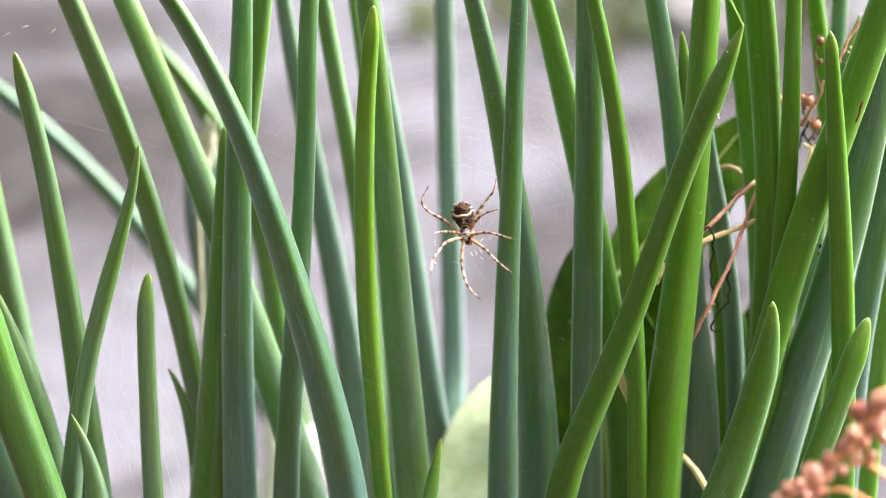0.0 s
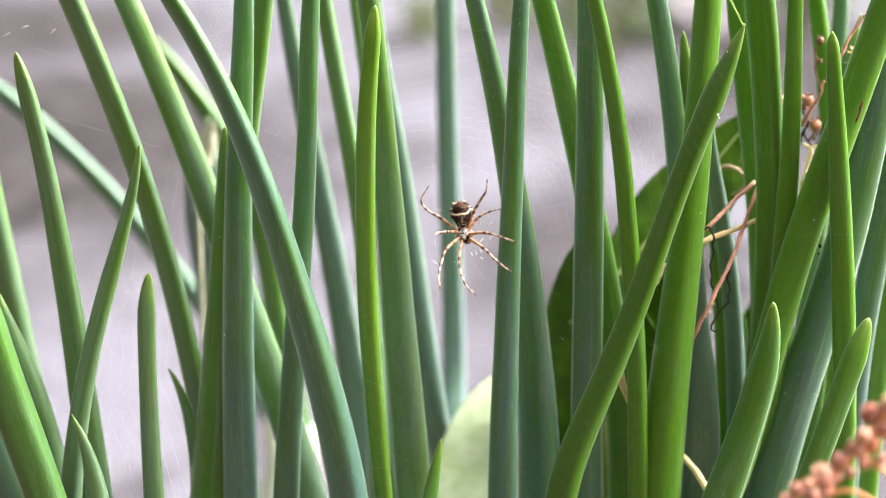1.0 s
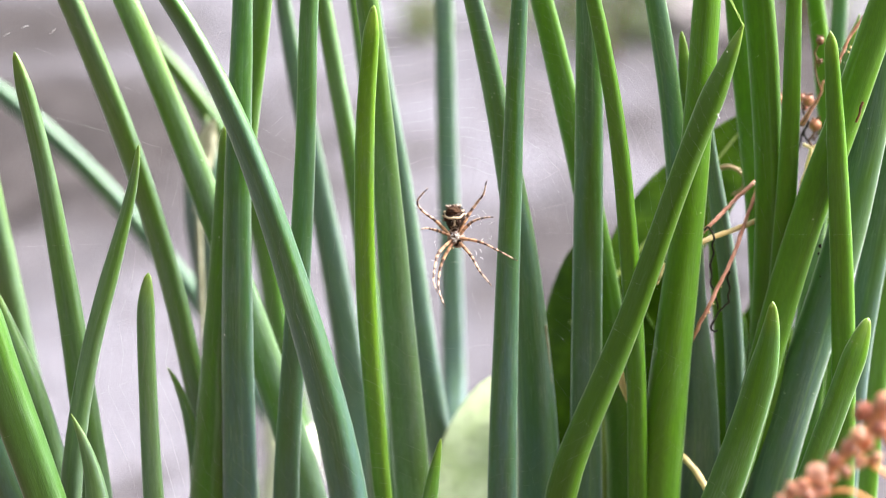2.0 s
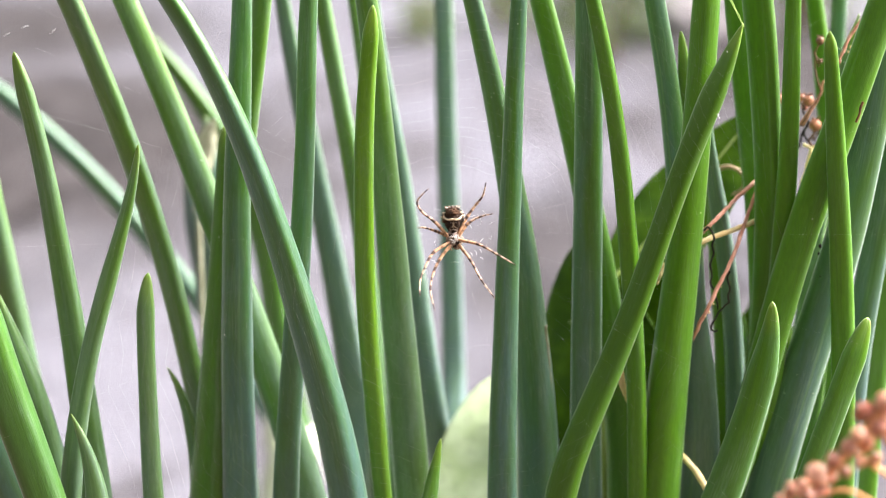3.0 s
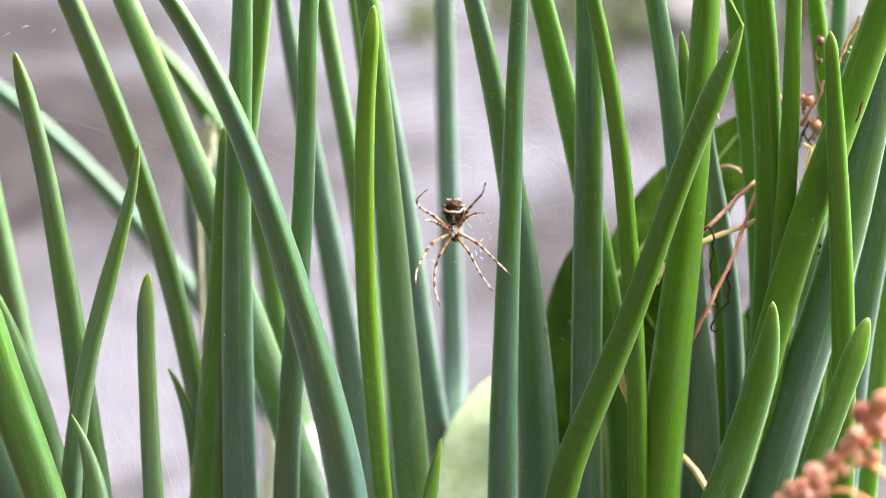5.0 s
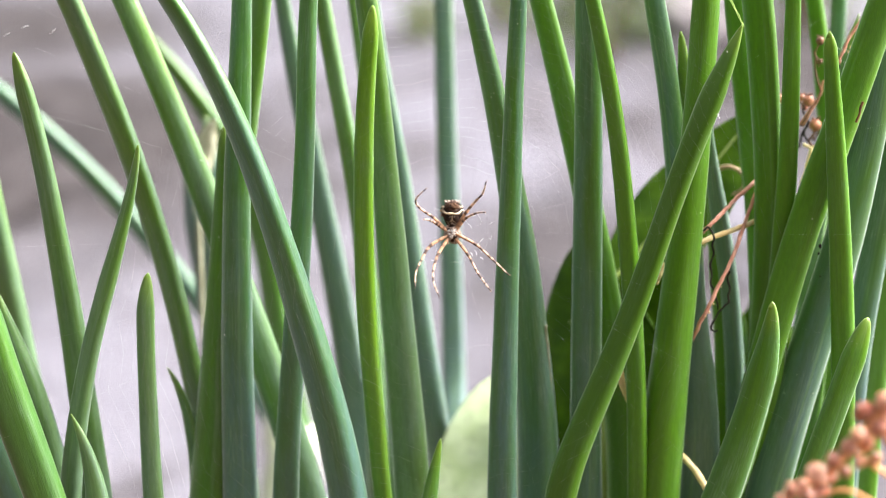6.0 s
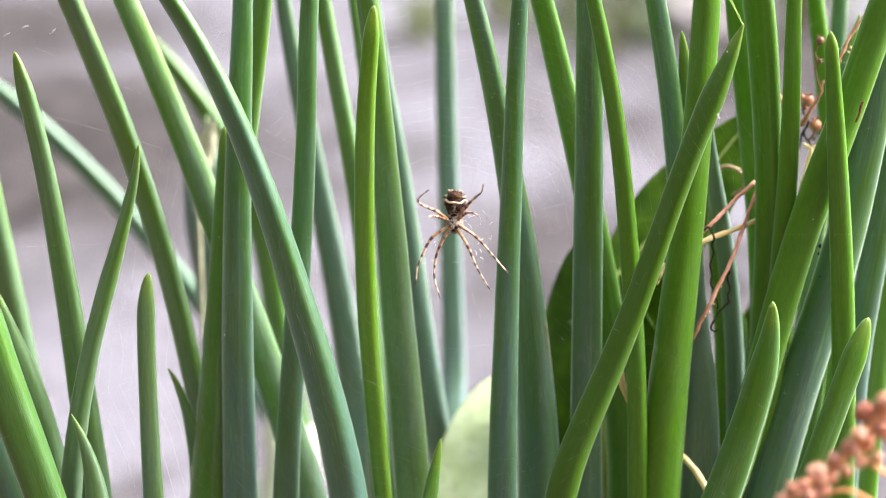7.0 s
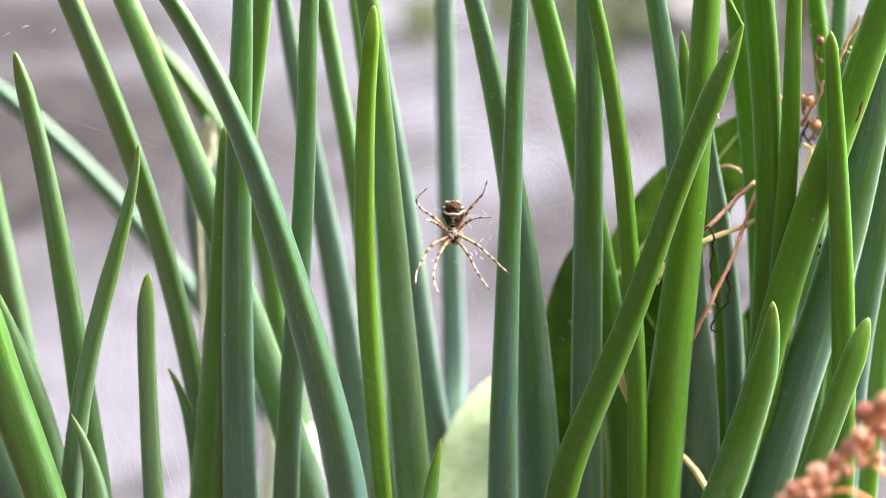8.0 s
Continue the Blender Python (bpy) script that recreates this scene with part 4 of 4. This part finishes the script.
def orb_web():
    web = thing("orb_web", Matrix.Translation(HUB), "fine pale orb web spun between onion leaves", "spider web")
    rnd = random.Random(11)
    n = 26
    angles = [2 * math.pi * (k + rnd.uniform(-0.22, 0.22)) / n for k in range(n)]
    reach = [0.085 + 0.05 * abs(math.cos(a)) + rnd.uniform(-0.008, 0.008) for a in angles]

    def at(a, r):
        # the hub sits high in the web: long below, flattened above
        r *= 1 - 0.12 * math.sin(a) if math.sin(a) > 0 else 1 - 0.45 * math.sin(a)
        return Vector((math.cos(a) * r, 0.0015 * math.sin(3 * a) + 0.02 * r * math.sin(a), math.sin(a) * r))

    for a, r in zip(angles, reach):
        bm = bmesh.new()
        tube(bm, [at(a, 0.002), at(a, r * 0.5), at(a, r)], 0.0000042, 4)
        part("radius_thread", bm, MAT["thread"], web)
    for a, r, thick in ((2.508, 0.078, 0.0000048), (-0.537, 0.075, 0.0000036), (-0.70, 0.055, 0.0000036), (2.72, 0.130, 0.0000036)):
        bm = bmesh.new()
        tube(bm, [at(a, 0.012), at(a, r * 0.5), at(a, r)], thick, 4)
        part("radius_thread", bm, MAT["thread"], web)
    bm = bmesh.new()
    turns = 24
    for t in range(turns):
        for k in range(n):
            here = angles[k] + math.pi / n
            # glints put into thread thickness: strongest above and low on one side, none towards the slanting leaf
            glint = 0.5 + 1.0 * math.cos(here - 1.0) ** 3 if here < 2.6 else 1.0 * max(0.0, math.cos(1.3 * (here - 4.05)))
            glint += 0.8 * noise.noise(Vector((1.5 * math.cos(here), 1.5 * math.sin(here), 0.13 * t)))
            if glint < 0.2:
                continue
            glint_r = 0.0000034 + 0.0000050 * glint
            r0 = 0.021 + (t + k / n) * 0.0030
            r1 = 0.021 + (t + (k + 1) / n) * 0.0030
            a0, a1 = angles[k], angles[(k + 1) % n] + (2 * math.pi if k == n - 1 else 0)
            if r0 > reach[k] * 0.97 or r1 > reach[(k + 1) % n] * 0.97:
                continue
            p, q = at(a0, r0), at(a1, r1)
            mid = (p + q) / 2 * 0.985
            tube(bm, [p, mid, q], glint_r, 3, closed=False)
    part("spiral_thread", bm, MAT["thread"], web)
    bm = bmesh.new()
    for k in range(24):
        p = Vector((rnd.uniform(0.003, 0.011) if k < 17 else rnd.uniform(-0.006, 0.001), 0.001, rnd.uniform(-0.009, 0.006)))
        d = Vector((rnd.uniform(-1, 1), 0, rnd.uniform(-1, 1))).normalized() * rnd.uniform(0.0004, 0.0012)
        tube(bm, [p - d, p + Vector((0.0002, 0, 0.0002)), p + d], 0.000028, 4)
    part("silk_tuft", bm, MAT["silk"], web, "white silk tufts by the hub")
    for p, d in (((-0.1045, -0.0220, 0.2343), (0.0009, 0.0008)), ((-0.1120, -0.0220, 0.2355), (0.0011, 0.0004)), ((-0.1170, -0.0220, 0.2334), (0.0010, 0.0005))):
        bm = bmesh.new()
        c, w = Vector(p) - HUB, Vector((d[0], 0, d[1]))
        tube(bm, [c - w, c + Vector((0.0001, 0, 0.0002)), c + w], [0.00002, 0.00005, 0.00002], 5)
        part("silk_tuft", bm, MAT["silk"], web)
    return web


orb_web()

# ---- spider ----
LEGS = []
spider = thing("spider", Matrix.Translation(HUB), "brown and cream banded orb spider hanging in its web", "spider")


def spider_body():
    rnd = random.Random(21)

    def swell(v):
        """Half width of the abdomen at height v from its narrow front (0) to its broad end (1)."""
        return 0.0029 * math.sin(math.pi * (0.14 + 0.80 * v)) ** 0.62 * (0.55 + 0.50 * min(1.0, v * 1.7))

    front, tall = 0.0013, 0.0078
    bm = bmesh.new()
    rings = []
    for i in range(25):
        v = i / 24
        w = swell(v) * (1 if 0 < i < 24 else 0.25)
        ring = []
        for k in range(40):
            a = 2 * math.pi * k / 40
            side = abs(math.cos(a))
            lobes = 1 + 0.14 * side ** 4 * math.cos(2 * math.pi * 4.2 * v) * (v > 0.35)
            bumps = 1 + 0.10 * noise.noise(Vector((4 * math.cos(a), 4 * math.sin(a), 7 * v)))
            ring.append(bm.verts.new((w * math.cos(a) * lobes * bumps, 0.80 * w * math.sin(a) * bumps, front + tall * v)))
        rings.append(ring)
    for i in range(24):
        for k in range(40):
            bm.faces.new((rings[i][k], rings[i][(k + 1) % 40], rings[i + 1][(k + 1) % 40], rings[i + 1][k]))
    bm.faces.new(rings[0][::-1])
    bm.faces.new(rings[-1])
    abdomen = part("abdomen", bm, MAT["spider_dark"], spider, "dark brown mottled lobed abdomen")

    def skin(x, z, out=0.00003):
        w = swell((z - front) / tall)
        return Vector((x, -0.80 * w * math.sqrt(max(0.02, 1 - (x / w) ** 2)) - out, z))

    def stripe(line, r, tint, name="marking", label="", flat=0.5):
        b = bmesh.new()
        pts = smooth_line([skin(x, z) for x, z in line], 5)
        tube(b, pts, [r * (0.55 + 0.5 * math.sin(math.pi * i / (len(pts) - 1))) * (1 + 0.3 * noise.noise(p * 2500)) for i, p in enumerate(pts)], 6, flat)
        part(name, b, MAT[tint], abdomen, label)

    # shaggy dark crown over the broad end
    b = bmesh.new()
    for v in bmesh.ops.create_uvsphere(b, u_segments=32, v_segments=16, radius=1.0)["verts"]:
        k = 1 + 0.26 * noise.noise(v.co * 4.5)
        v.co = Vector((v.co.x * 0.0019 * k, v.co.y * 0.0010 * k - 0.0012, v.co.z * 0.0013 * k + 0.0073))
    part("hump", b, MAT["spider_hump"], abdomen, "dark brown hairy hump")
    # curved cream band, its ends turned up
    stripe([(-0.0025, 0.0069), (-0.0021, 0.0060), (-0.0011, 0.0057), (0.0, 0.0058), (0.0011, 0.0056), (0.0021, 0.0060), (0.0025, 0.0069)], 0.00032, "spider_cream", "marking", "curved cream cross band", 0.7)
    # two round dark swellings ringed with cream below the band
    for sgn in (-1, 1):
        b = bmesh.new()
        blob(b, skin(sgn * 0.0010, 0.0043, -0.0003), 0.00092, (0.95, 0.7, 1.1), 0.25, sgn, 3)
        part("swelling", b, MAT["spider_dark"], abdomen, "round blackish swelling")
        ring = [(sgn * (0.0010 + 0.00090 * math.cos(q)), 0.0043 + 0.00105 * math.sin(q)) for q in (2.4, 3.1, 3.8, 4.5, 5.2)]
        stripe(ring, 0.00011, "spider_cream")
        stripe([(sgn * 0.0006, 0.0050), (sgn * 0.0009, 0.0046), (sgn * 0.0013, 0.0048)], 0.00008, "spider_silver")
        stripe([(sgn * 0.0012, 0.0030), (sgn * 0.0007, 0.0025), (sgn * 0.0010, 0.0019)], 0.00016, "spider_brown")
    stripe([(0.0, 0.0055), (0.0001, 0.0046), (-0.0001, 0.0037), (0.0, 0.0030)], 0.00010, "spider_cream")
    stripe([(-0.0010, 0.0024), (0.0, 0.0028), (0.0010, 0.0024)], 0.00012, "spider_silver")
    stripe([(-0.0008, 0.0072), (-0.0002, 0.0075), (0.0005, 0.0071)], 0.00014, "spider_brown")
    # pointed cream and brown teeth along both flanks and over the crown
    teeth = [(s * (swell((z - front) / tall) + 0.0001), z, s, d) for s in (-1, 1) for z, d in ((0.0050, -0.15), (0.0062, 0.1), (0.0073, 0.5))]
    teeth += [(x, 0.0089 - 22 * x * x, x * 500, 1.0) for x in (-0.0018, -0.0009, 0.0001, 0.0010, 0.0018)]
    for i, (x, z, dx, dz) in enumerate(teeth):
        way = Vector((dx, -0.15, dz)).normalized()
        b = bmesh.new()
        tube(b, [Vector((x, -0.0005, z)) + way * d for d in (-0.0006, -0.0002, 0.0002, 0.00045)], [0.00060, 0.00048, 0.00028, 0.00005], 8)
        part("lobe", b, MAT["spider_cream" if i in (1, 2, 4, 5) else "spider_brown"], abdomen, "pale pointed edge lobe" if i < 6 else "brown pointed edge lobe")
    # short stiff hairs over the crown and flanks
    b = bmesh.new()
    for k in range(110):
        a = rnd.uniform(-2.0, 2.0)
        p = Vector((math.sin(a) * 0.0026, rnd.uniform(-0.0014, 0.0), 0.0060 + math.cos(a) * 0.0028))
        way = Vector((math.sin(a) + rnd.gauss(0, 0.4), rnd.gauss(-0.2, 0.4), math.cos(a) + rnd.gauss(0, 0.4))).normalized()
        tube(b, [p, p + way * 0.0004, p + way * rnd.uniform(0.0005, 0.0009)], [0.00004, 0.00003, 0.00001], 3)
    part("hairs", b, MAT["spider_hump"], abdomen, "short brown hairs")

    bm = bmesh.new()
    blob(bm, (0, 0, 0.0001), 0.0024, (0.95, 0.62, 1.12), 0.35, 3, 3)
    head = part("cephalothorax", bm, MAT["spider_brown"], spider, "brown body front with silvery hairs")
    for x, z, r in ((0.0003, 0.0004, 0.0008), (-0.0008, -0.0008, 0.0006), (0.0008, -0.0011, 0.0006), (-0.0009, 0.0011, 0.0005)):
        b = bmesh.new()
        blob(b, (x, -0.0011, z), r, (1, 0.6, 1), 0.4, x * 5000, 2)
        part("dark_patch", b, MAT["spider_dark"], head, "blackish bare patch")
    for k in range(26):
        a, d = rnd.uniform(0, 6.28), rnd.uniform(0.0002, 0.0019)
        c = Vector((math.cos(a) * d * 0.9, -0.0015 + 150 * d * d, math.sin(a) * d * 1.15))
        w = Vector((rnd.uniform(-1, 1), rnd.uniform(-0.3, 0.3), rnd.uniform(-1, 1))).normalized() * rnd.uniform(0.0003, 0.0008)
        b = bmesh.new()
        tube(b, smooth_line([c - w, c + Vector((0, -0.0002, 0.0001)), c + w], 4), [0.00004, *[0.0001] * 7, 0.00004], 5)
        part("hair_tuft", b, MAT["spider_silver" if k % 3 else "silk"], head, "" if k % 3 else "white silky hairs")
    for s in (-1, 1):
        b = bmesh.new()
        tube(b, smooth_line([(s * 0.0007, -0.0006, -0.0016), (s * 0.0012, -0.0010, -0.0024), (s * 0.0008, -0.0012, -0.0031)], 4), [0.0003] * 6 + [0.00025, 0.00018, 0.00008], 6)
        part("palp", b, MAT["spider_leg"], spider)
    b = bmesh.new()
    blob(b, (0, -0.0006, -0.0020), 0.0006, (1.1, 1, 0.9), 0.1, 2, 2)
    part("jaws", b, MAT["spider_dark"], spider)
    return abdomen


def spider_leg(body, line):
    """A leg in its own plane: its foot lies along +x from the hip, bent at the joints in line."""
    pts = smooth_line([(x, 0.0011 * (1 - (2 * i / (len(line) - 1) - 1) ** 2) - 0.0006, z) for i, (x, z) in enumerate(line)], 9)
    n = len(pts)
    joint = {9 * i for i in range(1, len(line) - 1)}
    radii = []
    for i in range(n):
        s = i / (n - 1)
        r = 0.00036 * (1 - s) ** 0.9 + 0.00014
        radii.append(r * (1.22 if i in joint else 1.0) * (0.8 if s < 0.06 else 1.0))
    bm = bmesh.new()
    tube(bm, pts, radii, 8)
    return part("leg", bm, MAT["spider_leg"], body, "amber leg with dark brown bands")


abdomen = spider_body()
SPIDER_ROWS = [
    (0.0, pose(0.00636, -0.0220, 0.17880, 0, -9.7, 0)),
    (0.3, pose(0.00636, -0.0220, 0.17912, 0, -12.7, 0)),
    (0.5, pose(0.00760, -0.0220, 0.17801, 0, -8.4, 0)),
    (0.8, pose(0.00791, -0.0220, 0.17801, 0, -11.8, 0)),
    (1.0, pose(0.00589, -0.0220, 0.17912, 0, -9.5, 0)),
    (1.2, pose(0.00481, -0.0220, 0.17927, 0, -7.1, 0)),
    (1.5, pose(0.00450, -0.0220, 0.17880, 0, -6.6, 0)),
    (1.7, pose(0.00372, -0.0220, 0.17848, 0, -4.3, 0)),
    (2.8, pose(0.00326, -0.0220, 0.17753, 0, -3.9, 0)),
    (3.5, pose(0.00279, -0.0220, 0.17832, 0, -2.7, 0)),
    (4.0, pose(0.00279, -0.0220, 0.17864, 0, -1.2, 0)),
    (4.5, pose(0.00295, -0.0220, 0.17991, 0, 0.1, 0)),
    (6.0, pose(0.00248, -0.0220, 0.17927, 0, 0.1, 0)),
    (6.5, pose(0.00171, -0.0220, 0.17959, 0, -7.6, 0)),
    (7.0, pose(0.00294, -0.0220, 0.18212, 0, 2.9, 0)),
    (7.5, pose(0.00263, -0.0220, 0.18101, 0, 1.5, 0)),
    (8.0, pose(0.00279, -0.0220, 0.17912, 0, 0.0, 0)),
]
leg_a = spider_leg(spider, [(0.00000, -0.00000), (0.00479, 0.00183), (0.00891, 0.00397), (0.01241, 0.00395), (0.01505, 0.00000)])
LEGS.append((leg_a, (-0.00186, 0.00140), [
    (0.0, 113.6, 0.0),
    (0.3, 110.5, 0.0),
    (0.5, 115.7, 2.0),
    (0.8, 112.8, 0.0),
    (1.0, 111.9, 8.0),
    (1.2, 111.4, 14.0),
    (1.5, 109.6, 14.0),
    (1.7, 109.7, 16.0),
    (2.8, 108.1, 14.0),
    (3.5, 108.3, 22.0),
    (4.0, 109.6, 24.0),
    (4.5, 114.3, 30.0),
    (6.0, 112.7, 26.0),
    (6.5, 99.8, 28.0),
    (7.0, 119.9, 42.0),
    (7.5, 115.8, 36.0),
    (8.0, 112.6, 24.0),
]))
leg_b = spider_leg(spider, [(0.00000, 0.00000), (0.00556, -0.00008), (0.00973, -0.00066), (0.01244, -0.00103), (0.01615, 0.00000)])
LEGS.append((leg_b, (0.00109, 0.00140), [
    (0.0, 53.0, 0.0),
    (0.3, 59.7, 14.0),
    (0.5, 64.9, 14.0),
    (0.8, 64.3, 12.0),
    (1.0, 60.8, 16.0),
    (1.2, 59.7, 14.0),
    (1.5, 58.6, 12.0),
    (1.7, 58.7, 4.0),
    (2.8, 58.6, 0.0),
    (3.5, 56.5, 0.0),
    (4.0, 57.5, 4.0),
    (4.5, 60.7, 18.0),
    (6.0, 59.0, 10.0),
    (6.5, 46.4, 4.0),
    (7.0, 61.7, 34.0),
    (7.5, 59.4, 24.0),
    (8.0, 59.6, 8.0),
]))
leg_c = spider_leg(spider, [(0.00000, -0.00000), (0.00382, -0.00037), (0.00703, -0.00038), (0.00878, 0.00000)])
LEGS.append((leg_c, (-0.00155, 0.00078), [
    (0.0, -193.8, 32.0),
    (0.3, -193.5, 26.0),
    (0.5, -191.4, 30.0),
    (0.8, -197.0, 20.0),
    (1.0, -189.4, 38.0),
    (1.2, -188.8, 44.0),
    (1.5, -197.2, 0.0),
    (1.7, -200.3, 24.0),
    (2.8, -200.0, 0.0),
    (3.5, -201.3, 16.0),
    (4.0, -216.2, 32.0),
    (4.5, -205.9, 34.0),
    (6.0, -211.3, 30.0),
    (6.5, -218.1, 40.0),
    (7.0, -194.4, 46.0),
    (7.5, -202.1, 42.0),
    (8.0, -211.9, 32.0),
]))
leg_d = spider_leg(spider, [(0.00000, 0.00000), (0.00419, 0.00130), (0.00776, 0.00100), (0.01124, 0.00000)])
LEGS.append((leg_d, (0.00124, 0.00078), [
    (0.0, 33.3, 22.0),
    (0.3, 30.2, 24.0),
    (0.5, 35.2, 28.0),
    (0.8, 37.1, 24.0),
    (1.0, 26.1, 10.0),
    (1.2, 23.4, 0.0),
    (1.5, 20.5, 30.0),
    (1.7, 24.4, 26.0),
    (2.8, 29.2, 0.0),
    (3.5, 36.5, 20.0),
    (4.0, 38.8, 24.0),
    (4.5, 38.9, 36.0),
    (6.0, 38.0, 26.0),
    (6.5, 25.6, 42.0),
    (7.0, 30.7, 54.0),
    (7.5, 28.1, 40.0),
    (8.0, 26.5, 22.0),
]))
leg_e = spider_leg(spider, [(-0.00000, 0.00000), (0.00539, -0.00252), (0.00930, -0.00255), (0.01443, -0.00195), (0.01885, 0.00000)])
LEGS.append((leg_e, (-0.00109, -0.00078), [
    (0.0, -151.1, 52.0),
    (0.3, -131.6, 50.0),
    (0.5, -129.9, 48.0),
    (0.8, -134.3, 44.0),
    (1.0, -123.9, 44.0),
    (1.2, -116.3, 46.0),
    (1.5, -113.8, 48.0),
    (1.7, -109.3, 50.0),
    (2.8, -128.5, 38.0),
    (3.5, -121.8, 30.0),
    (4.0, -122.2, 34.0),
    (4.5, -127.8, 34.0),
    (6.0, -126.8, 36.0),
    (6.5, -130.8, 38.0),
    (7.0, -117.3, 12.0),
    (7.5, -118.6, 6.0),
    (8.0, -128.0, 36.0),
]))
leg_f = spider_leg(spider, [(0.00000, 0.00000), (0.00520, -0.00210), (0.00971, -0.00280), (0.01459, -0.00230), (0.01964, 0.00000)])
LEGS.append((leg_f, (-0.00078, -0.00140), [
    (0.0, -81.8, 42.0),
    (0.3, -84.8, 40.0),
    (0.5, -82.1, 42.0),
    (0.8, -88.1, 50.0),
    (1.0, -82.8, 46.0),
    (1.2, -102.2, 42.0),
    (1.5, -113.4, 44.0),
    (1.7, -99.1, 38.0),
    (2.8, -111.5, 30.0),
    (3.5, -103.0, 32.0),
    (4.0, -101.2, 28.0),
    (4.5, -99.2, 12.0),
    (6.0, -100.8, 44.0),
    (6.5, -104.4, 42.0),
    (7.0, -95.6, 8.0),
    (7.5, -98.1, 34.0),
    (8.0, -102.2, 46.0),
]))
leg_g = spider_leg(spider, [(0.00000, 0.00000), (0.00593, 0.00024), (0.01216, -0.00034), (0.01919, 0.00000)])
LEGS.append((leg_g, (0.00093, -0.00140), [
    (0.0, -39.2, 48.0),
    (0.3, -45.4, 46.0),
    (0.5, -36.4, 56.0),
    (0.8, -40.5, 56.0),
    (1.0, -39.2, 46.0),
    (1.2, -40.5, 26.0),
    (1.5, -50.1, 42.0),
    (1.7, -49.1, 52.0),
    (2.8, -55.9, 34.0),
    (3.5, -56.0, 22.0),
    (4.0, -55.9, 12.0),
    (4.5, -55.0, 24.0),
    (6.0, -52.2, 34.0),
    (6.5, -59.7, 26.0),
    (7.0, -57.9, 14.0),
    (7.5, -56.2, 24.0),
    (8.0, -52.7, 38.0),
]))
leg_h = spider_leg(spider, [(0.00000, 0.00000), (0.00623, 0.00090), (0.01193, 0.00050), (0.01956, 0.00000)])
LEGS.append((leg_h, (0.00124, -0.00031), [
    (0.0, 0.1, 52.0),
    (0.3, -10.1, 44.0),
    (0.5, -3.4, 50.0),
    (0.8, -2.3, 50.0),
    (1.0, -6.5, 48.0),
    (1.2, -22.6, 46.0),
    (1.5, -22.2, 42.0),
    (1.7, -18.6, 38.0),
    (2.8, -17.8, 34.0),
    (3.5, -33.1, 34.0),
    (4.0, -33.0, 30.0),
    (4.5, -35.9, 26.0),
    (6.0, -33.8, 26.0),
    (6.5, -45.3, 4.0),
    (7.0, -40.7, 10.0),
    (7.5, -40.2, 2.0),
    (8.0, -32.7, 30.0),
]))


# ---- what moves ----
def motions():
    walk(spider, SPIDER_ROWS)
    pedicel = (0, 0, 0.0022)
    walk(abdomen, [(t, pose(*pedicel, a, 0, 0) @ pose(0, 0, -0.0022)) for t, a in ((0.0, 0), (6.0, 0), (6.3, -26), (6.5, -40), (6.8, -6), (8.0, 0))])
    for leg, hip, rows in LEGS:
        walk(leg, [(t, pose(hip[0], -0.0003, hip[1], 0, -turn, 0) @ pose(0, 0, 0, 0, 0, -tilt)) for t, turn, tilt in rows])
    # a light air stirs the leaves, more the longer they are
    air = ((0.0, -0.2), (0.5, 0.8), (1.0, 1.2), (1.5, 0.6), (2.2, -0.4), (3.0, -0.8), (3.5, 0.3), (4.5, 0.2), (5.2, -0.5), (6.0, -1.0), (6.5, -0.5), (7.2, 0.0), (8.0, 0.0))
    for leaf, foot, low, tall, salt in LEAVES:
        k = (0.08 + 0.03 * noise.noise(Vector((salt, 9, 4)))) * min(1.0, tall / 0.2)
        walk(leaf, [(t, pose(foot, 0, low, k * 0.5 * a, k * a, 0)) for t, a in air])
    base = spike.matrix_basis.copy()
    sway = ((0.0, -0.0006), (0.5, 0.0013), (1.0, 0.0007), (1.5, 0.0001), (3.0, 0.0), (3.8, 0.0001), (4.5, -0.0005), (5.2, -0.0002), (6.0, 0.0), (7.0, 0.0001), (8.0, 0.0001))
    walk(spike, [(t, base @ pose(x, 0, 0, 0, x * 1500, 0)) for t, x in sway])


motions()
